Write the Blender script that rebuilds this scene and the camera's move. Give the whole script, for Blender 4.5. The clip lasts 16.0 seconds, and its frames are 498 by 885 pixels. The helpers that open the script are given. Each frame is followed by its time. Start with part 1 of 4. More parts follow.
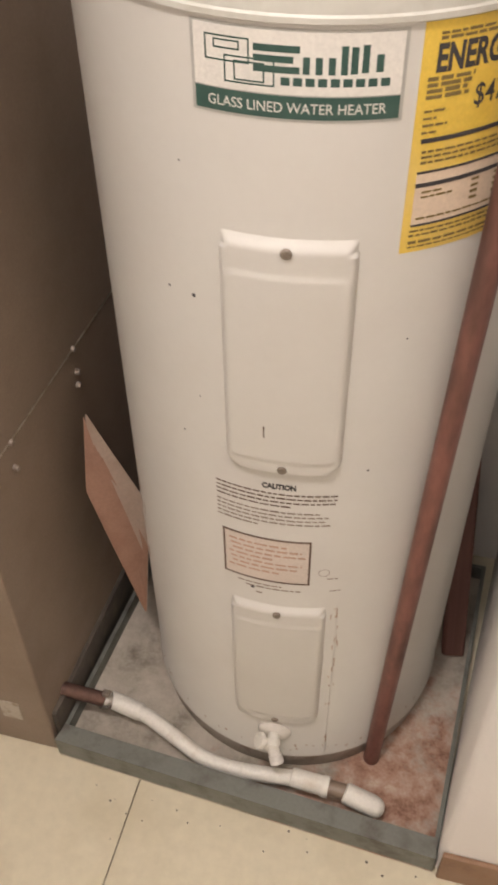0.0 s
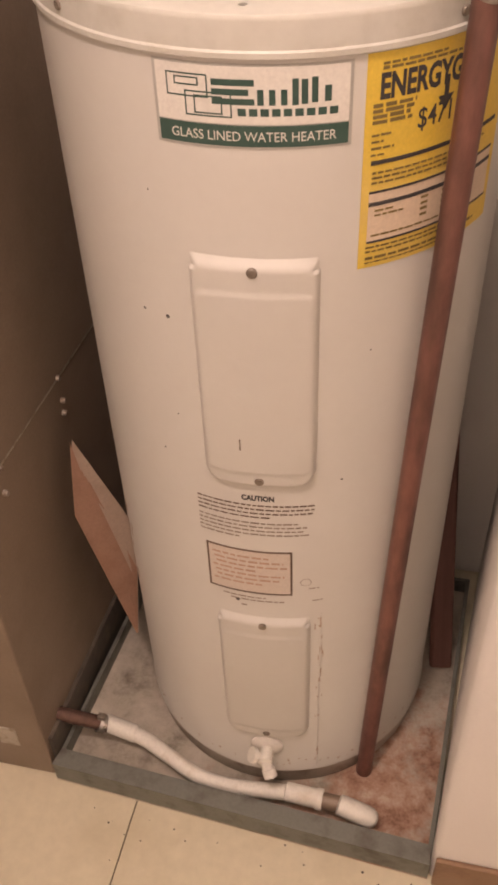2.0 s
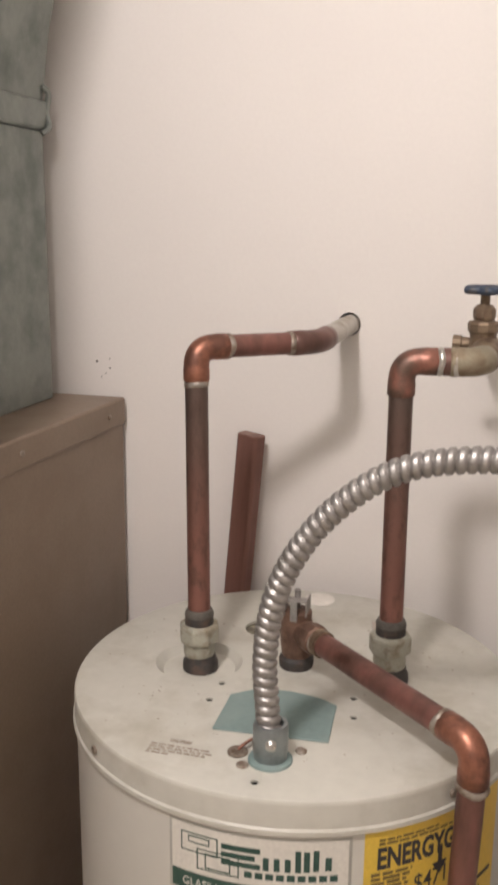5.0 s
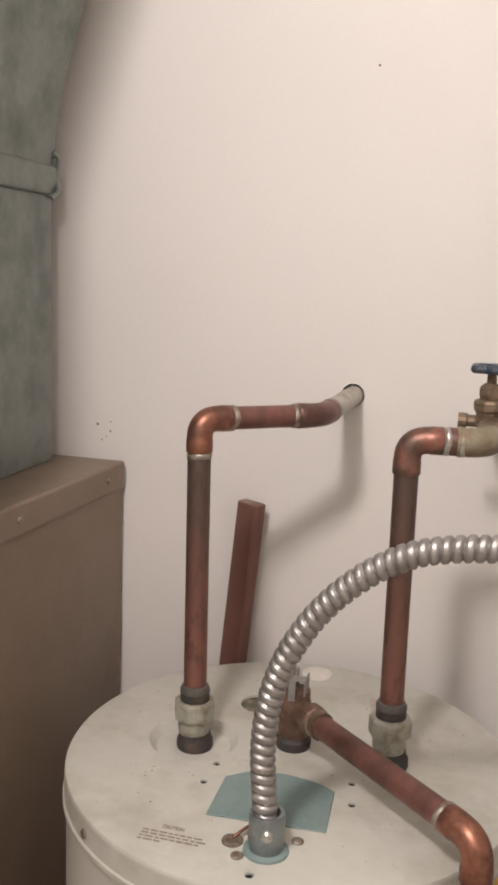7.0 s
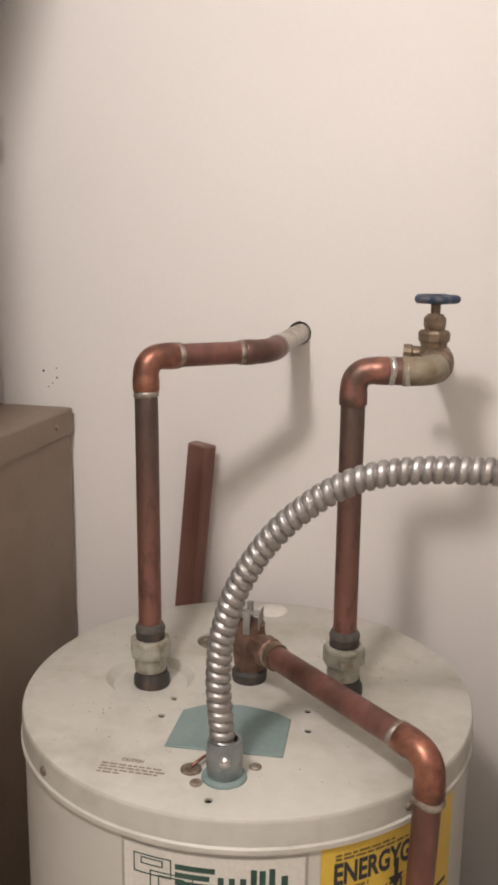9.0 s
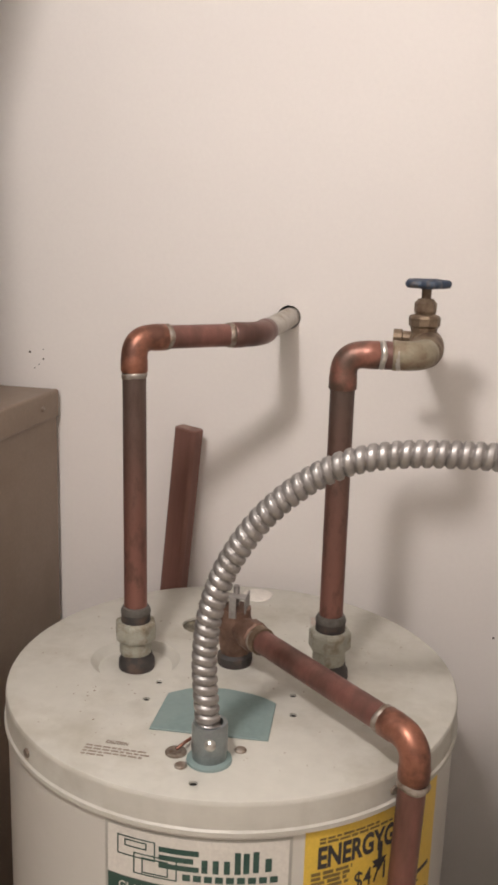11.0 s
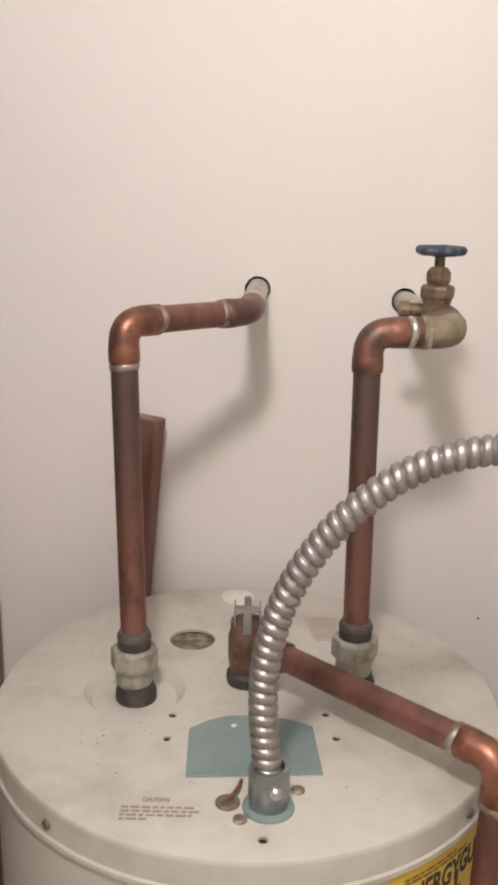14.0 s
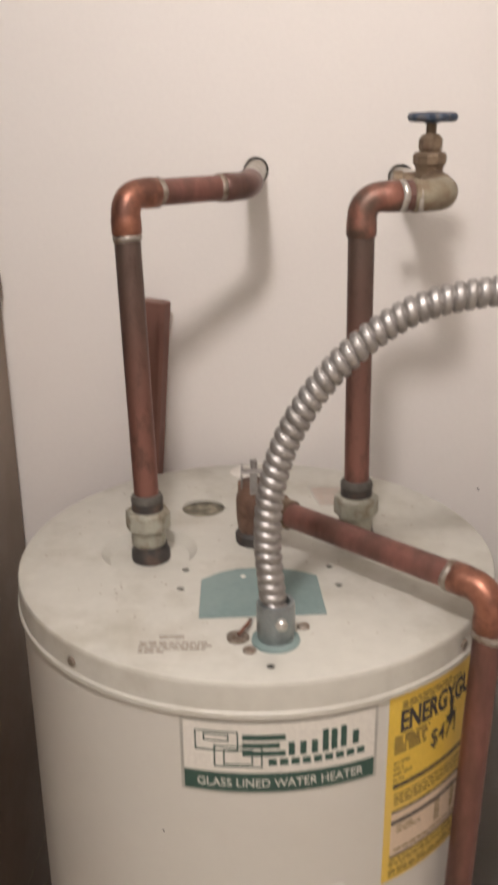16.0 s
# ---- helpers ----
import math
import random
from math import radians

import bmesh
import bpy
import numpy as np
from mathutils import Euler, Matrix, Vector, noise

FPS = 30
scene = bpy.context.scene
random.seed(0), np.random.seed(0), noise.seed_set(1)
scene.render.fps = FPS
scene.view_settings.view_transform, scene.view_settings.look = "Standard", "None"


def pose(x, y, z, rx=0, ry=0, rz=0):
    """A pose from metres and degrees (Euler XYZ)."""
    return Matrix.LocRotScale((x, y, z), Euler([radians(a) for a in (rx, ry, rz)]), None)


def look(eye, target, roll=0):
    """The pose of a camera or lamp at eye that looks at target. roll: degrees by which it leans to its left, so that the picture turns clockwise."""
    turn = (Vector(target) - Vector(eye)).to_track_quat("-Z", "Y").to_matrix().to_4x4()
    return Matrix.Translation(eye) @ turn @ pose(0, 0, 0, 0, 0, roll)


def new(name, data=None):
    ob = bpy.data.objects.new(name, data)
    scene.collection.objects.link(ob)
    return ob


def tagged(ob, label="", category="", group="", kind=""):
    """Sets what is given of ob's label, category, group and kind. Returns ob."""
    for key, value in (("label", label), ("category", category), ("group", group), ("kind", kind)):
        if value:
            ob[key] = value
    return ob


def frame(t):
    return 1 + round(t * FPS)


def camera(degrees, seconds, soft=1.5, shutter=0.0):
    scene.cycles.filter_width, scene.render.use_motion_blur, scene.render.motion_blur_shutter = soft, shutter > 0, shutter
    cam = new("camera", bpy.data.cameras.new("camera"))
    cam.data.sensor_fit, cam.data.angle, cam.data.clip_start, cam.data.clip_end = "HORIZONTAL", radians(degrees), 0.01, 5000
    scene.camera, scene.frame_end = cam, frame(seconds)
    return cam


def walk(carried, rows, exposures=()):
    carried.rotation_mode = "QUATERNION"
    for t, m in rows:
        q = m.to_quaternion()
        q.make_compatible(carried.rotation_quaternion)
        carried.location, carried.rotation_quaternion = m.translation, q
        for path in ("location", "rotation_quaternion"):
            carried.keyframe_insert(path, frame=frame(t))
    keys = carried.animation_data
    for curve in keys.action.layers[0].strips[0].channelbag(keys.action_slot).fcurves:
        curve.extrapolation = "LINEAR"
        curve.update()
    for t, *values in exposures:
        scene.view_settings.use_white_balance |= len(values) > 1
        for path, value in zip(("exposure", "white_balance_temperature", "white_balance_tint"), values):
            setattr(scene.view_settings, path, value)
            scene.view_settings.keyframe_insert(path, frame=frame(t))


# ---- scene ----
cam = camera(29.9, 16.0, soft=3.2, shutter=0.4)
PATH = [
    (0, (0.1493, -0.8134, 1.4549), (-0.2177, 0.5451, 0.0337), -0.94),
    (0.5, (0.1637, -0.8240, 1.4570), (-0.1595, 0.5307, 0.0217), -0.89),
    (1, (0.1749, -0.8426, 1.4623), (-0.1665, 0.5366, 0.0547), -2.58),
    (1.5, (0.1762, -0.8507, 1.4629), (-0.1767, 0.5469, 0.0764), -3.01),
    (2, (0.1762, -0.8561, 1.4660), (-0.1899, 0.5633, 0.1054), -2.63),
    (2.5, (0.1701, -0.8644, 1.4705), (-0.1857, 0.5718, 0.1249), -2.15),
    (3, (0.1800, -0.8638, 1.4986), (-0.2153, 0.6562, 0.2602), -2.37),
    (3.5, (0.1753, -0.8533, 1.5499), (-0.2698, 0.8072, 0.5277), -0.55),
    (4, (0.1760, -0.8351, 1.6127), (-0.2786, 0.9442, 0.8206), 0.05),
    (4.5, (0.1834, -0.8297, 1.6512), (-0.3232, 1.0099, 1.0519), 0.66),
    (5, (0.1857, -0.8270, 1.6757), (-0.3396, 1.0483, 1.2204), 0.53),
    (5.2, (0.1816, -0.8199, 1.6940), (-0.3600, 1.0504, 1.2369), 1.35),
    (7.3, (0.1727, -0.8123, 1.6970), (-0.3345, 1.0905, 1.3479), 2.26),
    (7.5, (0.1768, -0.8106, 1.6948), (-0.2992, 1.0982, 1.3344), 2.18),
    (8, (0.1847, -0.8125, 1.6922), (-0.2386, 1.1051, 1.3135), 1.67),
    (8.5, (0.1844, -0.8149, 1.6825), (-0.2312, 1.0973, 1.2690), 1.18),
    (8.7, (0.1822, -0.8164, 1.6784), (-0.2380, 1.0919, 1.2520), 0.89),
    (11, (0.1754, -0.8132, 1.6695), (-0.2085, 1.0947, 1.2086), 1.81),
    (11.5, (0.1620, -0.7969, 1.6712), (-0.2024, 1.1245, 1.2522), 2.51),
    (12, (0.0580, -0.7004, 1.6822), (-0.1978, 1.2402, 1.2714), 2.93),
    (12.5, (-0.0119, -0.6438, 1.6733), (-0.0110, 1.2900, 1.1631), 1.11),
    (13, (-0.0056, -0.6671, 1.6822), (0.0959, 1.2620, 1.1644), 1.60),
    (13.5, (-0.0125, -0.6944, 1.6860), (0.0626, 1.2440, 1.1992), 1.80),
    (14, (0.0021, -0.7238, 1.6689), (-0.0020, 1.2035, 1.1348), 1.37),
    (14.5, (-0.0001, -0.7483, 1.6657), (-0.0570, 1.1762, 1.1242), 0.13),
    (15, (0.0015, -0.7455, 1.6619), (-0.0659, 1.1752, 1.1086), -0.40),
    (15.5, (0.0069, -0.7525, 1.6587), (-0.0675, 1.1633, 1.0892), -1.01),
    (16, (0.0122, -0.7743, 1.6308), (-0.0197, 1.1049, 0.9472), -0.59),
]
EXPOSURES = [(0, 0.55, 6500, 10), (1, 0.55, 6500, 10), (1.4, 0.49, 8100, 28), (2.5, 0.26, 7900, 24), (3, 0.40, 7050, 14), (3.5, 0.42, 6850, 12), (4, 0.30, 6550, 10), (4.5, 0.08, 6500, 10), (5.2, -0.05, 6500, 10), (7.4, -0.12, 6500, 10), (8.2, -0.11, 6500, 10), (12.5, -0.11, 6500, 10), (14, 0.00, 6500, 10), (16, 0.00, 6500, 10)]
walk(cam, [(t, look(eye, target, roll)) for t, eye, target, roll in PATH], EXPOSURES)


# ---- light ----
world = bpy.data.worlds.new("world")
scene.world = world
world.use_nodes = True
world.node_tree.nodes["Background"].inputs[0].default_value = (0.9, 0.93, 1.0, 1)
world.node_tree.nodes["Background"].inputs[1].default_value = 0.02

lamp_data = bpy.data.lights.new("ceiling_bulb", "POINT")
lamp_data.shadow_soft_size = 0.065
lamp_data.energy, lamp_data.color = 31.5, (1.0, 0.916, 0.892)
lamp = new("ceiling_bulb", lamp_data)
lamp.location = (-0.085, -0.80, 2.278)

# ---- materials ----
def principled(name):
    m = bpy.data.materials.new(name)
    m.use_nodes = True
    return m, m.node_tree, m.node_tree.nodes["Principled BSDF"]


def noise_node(tree, scale, detail=5.0, rough=0.6, stretch=(1, 1, 1), offset=(0, 0, 0)):
    co = tree.nodes.new("ShaderNodeTexCoord")
    mp = tree.nodes.new("ShaderNodeMapping")
    mp.inputs["Scale"].default_value = stretch
    mp.inputs["Location"].default_value = offset
    no = tree.nodes.new("ShaderNodeTexNoise")
    no.inputs["Scale"].default_value, no.inputs["Detail"].default_value, no.inputs["Roughness"].default_value = scale, detail, rough
    tree.links.new(co.outputs["Object"], mp.inputs["Vector"])
    tree.links.new(mp.outputs["Vector"], no.inputs["Vector"])
    return no.outputs["Fac"]


def ramp(tree, fac, stops):
    r = tree.nodes.new("ShaderNodeValToRGB")
    while len(r.color_ramp.elements) < len(stops):
        r.color_ramp.elements.new(0.5)
    for e, (p, c) in zip(r.color_ramp.elements, stops):
        e.position, e.color = p, (*c, 1) if len(c) == 3 else c
    tree.links.new(fac, r.inputs["Fac"])
    return r.outputs["Color"]


def mix(tree, fac, a, b):
    n = tree.nodes.new("ShaderNodeMix")
    n.data_type = "RGBA"
    for socket, value in ((n.inputs["Factor"], fac), (n.inputs["A"], a), (n.inputs["B"], b)):
        if isinstance(value, (tuple, float, int)):
            socket.default_value = (*value, 1) if isinstance(value, tuple) else value
        else:
            tree.links.new(value, socket)
    return n.outputs["Result"]


def bump(tree, bsdf, fac, strength, distance=0.001):
    b = tree.nodes.new("ShaderNodeBump")
    b.inputs["Strength"].default_value, b.inputs["Distance"].default_value = strength, distance
    tree.links.new(fac, b.inputs["Height"])
    tree.links.new(b.outputs["Normal"], bsdf.inputs["Normal"])


def surface(name, base, dirt=None, rough=0.5, metal=0.0, scale=30.0, fine=220.0, edge=(0.5, 0.68), relief=0.15, stretch=(1, 1, 1), amount=1.0, depth=0.001, grain=0.1):
    """A base colour with patches of a second one, grain and fine relief."""
    m, t, b = principled(name)
    dirt = dirt or tuple(c * 0.8 for c in base)
    big = noise_node(t, scale, stretch=stretch)
    small = noise_node(t, fine, 3.0, stretch=stretch, offset=(3, 1, 2))
    mask = ramp(t, big, ((edge[0], (0, 0, 0)), (edge[1], (amount,) * 3)))
    speckle = ramp(t, small, ((0.25, tuple(c * (1 - grain) for c in base)), (0.75, tuple(min(c * (1 + 0.6 * grain), 1) for c in base))))
    t.links.new(mix(t, mask, speckle, dirt), b.inputs["Base Color"])
    t.links.new(ramp(t, big, ((0.3, (rough * 0.85,) * 3), (0.7, (min(rough * 1.25, 1),) * 3))), b.inputs["Roughness"])
    b.inputs["Metallic"].default_value = metal
    bump(t, b, small, relief, depth)
    return m


ENAMEL = surface("white_enamel", (0.595, 0.575, 0.525), (0.54, 0.50, 0.445), 0.34, 0, 5, 120, (0.45, 0.85), 0.03, amount=0.5, depth=0.0004, grain=0.015)
LID_ENAMEL = surface("dusty_enamel", (0.56, 0.545, 0.485), (0.33, 0.30, 0.23), 0.46, 0, 15, 60, (0.48, 0.78), 0.08, amount=0.7, grain=0.06)
WALL = surface("wall_paint", (0.80, 0.76, 0.72), (0.775, 0.73, 0.695), 0.7, 0, 3, 200, (0.45, 0.8), 0.04, amount=0.6, depth=0.0006, grain=0.02)
CEILING = surface("ceiling_paint", (0.78, 0.76, 0.72), None, 0.9, 0, 8, 120, (0.5, 0.8), 0.3)
COPPER = surface("aged_copper", (0.275, 0.125, 0.102), (0.115, 0.066, 0.054), 0.42, 0.55, 34, 150, (0.40, 0.70), 0.15, (1, 1, 0.28), amount=0.85, grain=0.16)
BRIGHT_COPPER = surface("bright_copper", (0.37, 0.16, 0.105), (0.17, 0.08, 0.058), 0.40, 0.68, 50, 200, (0.40, 0.62), 0.14, grain=0.15)
PATCHY_COPPER = surface("patchy_copper", (0.30, 0.135, 0.10), (0.125, 0.08, 0.062), 0.42, 0.55, 38, 200, (0.40, 0.60), 0.16, grain=0.16)
SOLDER = surface("solder", (0.36, 0.32, 0.275), (0.20, 0.14, 0.10), 0.45, 0.5, 120, 400, (0.42, 0.62), 0.3)
BRASS = surface("tarnished_brass", (0.25, 0.185, 0.125), (0.12, 0.075, 0.05), 0.5, 0.55, 50, 300, (0.45, 0.65), 0.3)
PALE_BRASS = surface("limed_brass", (0.32, 0.28, 0.20), (0.20, 0.13, 0.08), 0.5, 0.35, 40, 300, (0.42, 0.62), 0.3)
UNION = surface("galvanised_union", (0.40, 0.39, 0.325), (0.22, 0.18, 0.12), 0.6, 0.25, 70, 350, (0.48, 0.68), 0.4)
DARK_RUBBER = surface("dark_nipple", (0.045, 0.04, 0.038), (0.12, 0.08, 0.06), 0.6, 0, 80, 300, (0.5, 0.75), 0.3)
COLLAR = surface("grey_collar", (0.115, 0.105, 0.092), (0.07, 0.06, 0.05), 0.55, 0.2, 80, 300, (0.45, 0.7), 0.3)
STEEL = surface("flexible_steel", (0.40, 0.38, 0.365), (0.26, 0.24, 0.22), 0.42, 0.8, 50, 400, (0.5, 0.75), 0.08)
ZINC = surface("zinc_connector", (0.30, 0.33, 0.335), (0.20, 0.215, 0.215), 0.34, 0.75, 60, 400, (0.5, 0.75), 0.15)
DUCT = surface("galvanised_sheet", (0.27, 0.29, 0.27), (0.16, 0.18, 0.17), 0.55, 0.45, 14, 90, (0.45, 0.7), 0.15)
CABINET = surface("brown_enamel", (0.24, 0.178, 0.130), (0.185, 0.134, 0.095), 0.42, 0.05, 6, 240, (0.45, 0.8), 0.06)
BASE_RAIL = surface("dark_rail", (0.09, 0.075, 0.06), (0.16, 0.13, 0.10), 0.6, 0.2, 30, 200, (0.5, 0.7), 0.2)
CHIPPED = surface("bare_patch", (0.46, 0.41, 0.34), (0.30, 0.24, 0.17), 0.7, 0, 60, 300)
WOOD = surface("red_stained_wood", (0.215, 0.100, 0.078), (0.145, 0.068, 0.052), 0.6, 0, 30, 260, (0.45, 0.7), 0.35, (1, 1, 0.06))
SAWN = surface("sawn_end_grain", (0.26, 0.165, 0.135), (0.17, 0.10, 0.08), 0.8, 0, 60, 300, (0.45, 0.65), 0.3)
PVC = surface("white_plastic_pipe", (0.74, 0.71, 0.64), (0.55, 0.47, 0.37), 0.4, 0, 25, 220, (0.55, 0.8), 0.05)
PAPER = surface("tan_paper", (0.55, 0.33, 0.235), (0.44, 0.25, 0.175), 0.8, 0, 25, 300, (0.5, 0.75), 0.15)
LABEL_INK = surface("label_ink", (0.20, 0.14, 0.045), None, 0.6, 0, 20, 300)
PAPER_IN = surface("page_paper", (0.66, 0.52, 0.42), (0.55, 0.40, 0.31), 0.8, 0, 30, 300, (0.5, 0.75), 0.15)
TEAL = surface("teal_paint", (0.195, 0.27, 0.26), (0.245, 0.315, 0.30), 0.5, 0, 22, 200, (0.45, 0.75), 0.05)
BLUE_PAINT = surface("chipped_blue_paint", (0.042, 0.062, 0.098), (0.11, 0.095, 0.085), 0.45, 0.1, 120, 300, (0.50, 0.64), 0.3)
DARK_COPPER = surface("dark_copper", (0.185, 0.095, 0.078), (0.085, 0.055, 0.046), 0.42, 0.5, 16, 150, (0.38, 0.66), 0.12, (1, 1, 0.3))
TILE = surface("cream_vinyl", (0.65, 0.585, 0.435), (0.47, 0.40, 0.265), 0.4, 0, 7, 60, (0.46, 0.8), 0.06, amount=0.7, grain=0.07)
SUBFLOOR = surface("tile_bed", (0.10, 0.085, 0.06), None, 0.9, 0, 20, 200)
BASEBOARD = surface("brown_vinyl_base", (0.27, 0.155, 0.09), (0.20, 0.11, 0.065), 0.5, 0, 20, 250)
LABEL = surface("silver_label", (0.70, 0.67, 0.61), None, 0.35, 0, 10, 300, (0.5, 0.9), 0.02)
LABEL_RIM = surface("grey_label_rim", (0.44, 0.43, 0.39), None, 0.35, 0.2, 10, 300, (0.5, 0.9), 0.02)
GREEN = surface("green_band", (0.035, 0.085, 0.068), (0.05, 0.10, 0.08), 0.35, 0, 20, 300, (0.5, 0.8), 0.02)
YELLOW = surface("yellow_label", (0.74, 0.51, 0.075), (0.70, 0.51, 0.16), 0.45, 0, 9, 300, (0.45, 0.75), 0.03)
CREAM_LABEL = surface("cream_label", (0.68, 0.545, 0.41), None, 0.5, 0, 12, 300, (0.5, 0.9), 0.02)
PLATE_INK = surface("pale_print", (0.50, 0.33, 0.25), None, 0.6, 0, 20, 300)
PLATE = surface("pale_plate", (0.62, 0.545, 0.475), (0.58, 0.49, 0.41), 0.45, 0, 12, 300, (0.5, 0.9), 0.02)
STICKER = surface("grey_sticker", (0.50, 0.485, 0.44), None, 0.6, 0, 30, 300)
INK = surface("black_ink", (0.05, 0.045, 0.045), None, 0.6, 0, 20, 300)
BROWN_INK = surface("faded_ink", (0.27, 0.215, 0.175), None, 0.6, 0, 20, 300)
BORDER_INK = surface("brown_border_ink", (0.14, 0.09, 0.065), None, 0.6, 0, 20, 300)
RUST_STAIN = surface("rust_stain", (0.44, 0.33, 0.255), (0.30, 0.20, 0.14), 0.6, 0, 60, 300)
BASE_PAINT = surface("grimy_base", (0.47, 0.42, 0.36), (0.28, 0.21, 0.155), 0.6, 0, 25, 200)
SPECK = surface("brown_specks", (0.36, 0.30, 0.235), (0.22, 0.165, 0.12), 0.6, 0, 25, 200)
RED_BRASS = surface("red_brass", (0.225, 0.135, 0.098), (0.12, 0.07, 0.052), 0.5, 0.5, 45, 300, (0.42, 0.65), 0.3)
BRIGHT_SOLDER = surface("bright_solder", (0.62, 0.60, 0.56), (0.36, 0.30, 0.24), 0.3, 0.8, 120, 400, (0.5, 0.72), 0.3)
SCREW = surface("screw_steel", (0.25, 0.21, 0.17), (0.14, 0.09, 0.06), 0.5, 0.5, 200, 500, (0.5, 0.7), 0.3)
HOLE_SHADE = surface("hole_shade_black", (0.012, 0.011, 0.01), None, 0.9)
WOOL = surface("insulation", (0.13, 0.115, 0.085), (0.30, 0.27, 0.20), 0.95, 0, 90, 250, (0.45, 0.62), 0.8)
WHITE_PLASTIC = surface("white_plastic", (0.76, 0.72, 0.66), None, 0.5, 0, 20, 200)
WHITE_STUB = surface("painted_stub", (0.52, 0.49, 0.44), (0.34, 0.29, 0.23), 0.55, 0.1, 50, 300)
SHINY_BROWN = surface("shiny_brown_tube", (0.19, 0.11, 0.09), (0.10, 0.06, 0.05), 0.10, 0.5, 30, 300)
BRIGHT_STEEL = surface("bright_steel", (0.62, 0.60, 0.57), (0.4, 0.37, 0.33), 0.22, 0.9, 90, 400)


def pan_material():
    """Galvanised steel with a white lime crust and rust that has run towards one corner."""
    m, t, b = principled("rusty_pan")
    co = t.nodes.new("ShaderNodeTexCoord")
    dist = t.nodes.new("ShaderNodeVectorMath")
    dist.operation = "DISTANCE"
    dist.inputs[1].default_value = (0.19, -0.20, 0.178)
    t.links.new(co.outputs["Object"], dist.inputs[0])
    patch = noise_node(t, 26, 8, 0.7)
    add = t.nodes.new("ShaderNodeMath")
    add.operation = "MULTIPLY_ADD"
    add.inputs[1].default_value = -1.35
    t.links.new(dist.outputs["Value"], add.inputs[0])
    t.links.new(patch, add.inputs[2])
    rusty = ramp(t, add.outputs[0], ((0.22, (0, 0, 0)), (0.42, (1, 1, 1))))
    lime = ramp(t, noise_node(t, 14, 8, 0.7, offset=(5, 2, 0)), ((0.32, (0.20, 0.175, 0.135)), (0.48, (0.44, 0.39, 0.32)), (0.66, (0.58, 0.52, 0.44))))
    rust = ramp(t, noise_node(t, 30, 8, 0.75, offset=(1, 7, 0)), ((0.33, (0.20, 0.09, 0.055)), (0.47, (0.40, 0.235, 0.165)), (0.64, (0.55, 0.43, 0.34))))
    t.links.new(mix(t, rusty, lime, rust), b.inputs["Base Color"])
    b.inputs["Roughness"].default_value = 0.75
    bump(t, b, noise_node(t, 90, 8, 0.7), 0.5, 0.002)
    return m


def riser_material():
    """Copper that the torch has tarnished grey-brown near its upper joint and left reddish further down."""
    m, t, b = principled("tarnished_riser")
    co = t.nodes.new("ShaderNodeTexCoord")
    sep = t.nodes.new("ShaderNodeSeparateXYZ")
    t.links.new(co.outputs["Object"], sep.inputs[0])
    add = t.nodes.new("ShaderNodeMath")
    add.operation = "MULTIPLY_ADD"
    add.inputs[1].default_value = 0.16
    t.links.new(noise_node(t, 26, 5, 0.6, (1, 1, 0.25)), add.inputs[0])
    t.links.new(sep.outputs["Z"], add.inputs[2])
    span = t.nodes.new("ShaderNodeMapRange")
    span.inputs["From Min"].default_value, span.inputs["From Max"].default_value = 1.34, 1.66
    t.links.new(add.outputs[0], span.inputs["Value"])
    tone = ramp(t, span.outputs["Result"], ((0.10, (0.275, 0.125, 0.098)), (0.38, (0.215, 0.102, 0.080)), (0.66, (0.140, 0.084, 0.068)), (0.95, (0.105, 0.080, 0.067))))
    blotch = ramp(t, noise_node(t, 90, 5, 0.65, (1, 1, 0.4), (2, 5, 1)), ((0.50, (0, 0, 0)), (0.68, (0.75, 0.75, 0.75))))
    t.links.new(mix(t, blotch, tone, (0.085, 0.052, 0.042)), b.inputs["Base Color"])
    b.inputs["Metallic"].default_value, b.inputs["Roughness"].default_value = 0.5, 0.42
    bump(t, b, noise_node(t, 180, 3), 0.12)
    return m


RISER = riser_material()
PAN_FLOOR = pan_material()
PAN_METAL = surface("painted_pan_edge", (0.20, 0.205, 0.18), (0.13, 0.12, 0.10), 0.55, 0.3, 25, 200, (0.5, 0.7), 0.2)


# ---- shaping ----
def part(name, bm, material, parent=None, label="", smooth=False):
    bmesh.ops.recalc_face_normals(bm, faces=bm.faces)
    me = bpy.data.meshes.new(name)
    bm.to_mesh(me)
    bm.free()
    if smooth:
        me.shade_smooth()
        me.set_sharp_from_angle(angle=radians(42))
    me.materials.append(material)
    ob = new(name, me)
    ob.parent = parent
    if label:
        ob["label"] = label
    return ob


def thing(name, label, category, group="", at=(0, 0, 0)):
    ob = new(name)
    ob.location = at
    ob.empty_display_size = 0.05
    return tagged(ob, label, category, group)


def box(x0, y0, z0, x1, y1, z1, bevel=0.0, bm=None, segments=2):
    own = bmesh.new()
    bmesh.ops.create_cube(own, size=1.0, matrix=Matrix.Translation(((x0 + x1) / 2, (y0 + y1) / 2, (z0 + z1) / 2)) @ Matrix.Diagonal((x1 - x0, y1 - y0, z1 - z0, 1)))
    if bevel:
        bmesh.ops.bevel(own, geom=own.edges[:], offset=bevel, segments=segments, affect="EDGES", profile=0.5)
    if bm is None:
        return own
    me = bpy.data.meshes.new("tmp")
    own.to_mesh(me)
    own.free()
    bm.from_mesh(me)
    bpy.data.meshes.remove(me)
    return bm


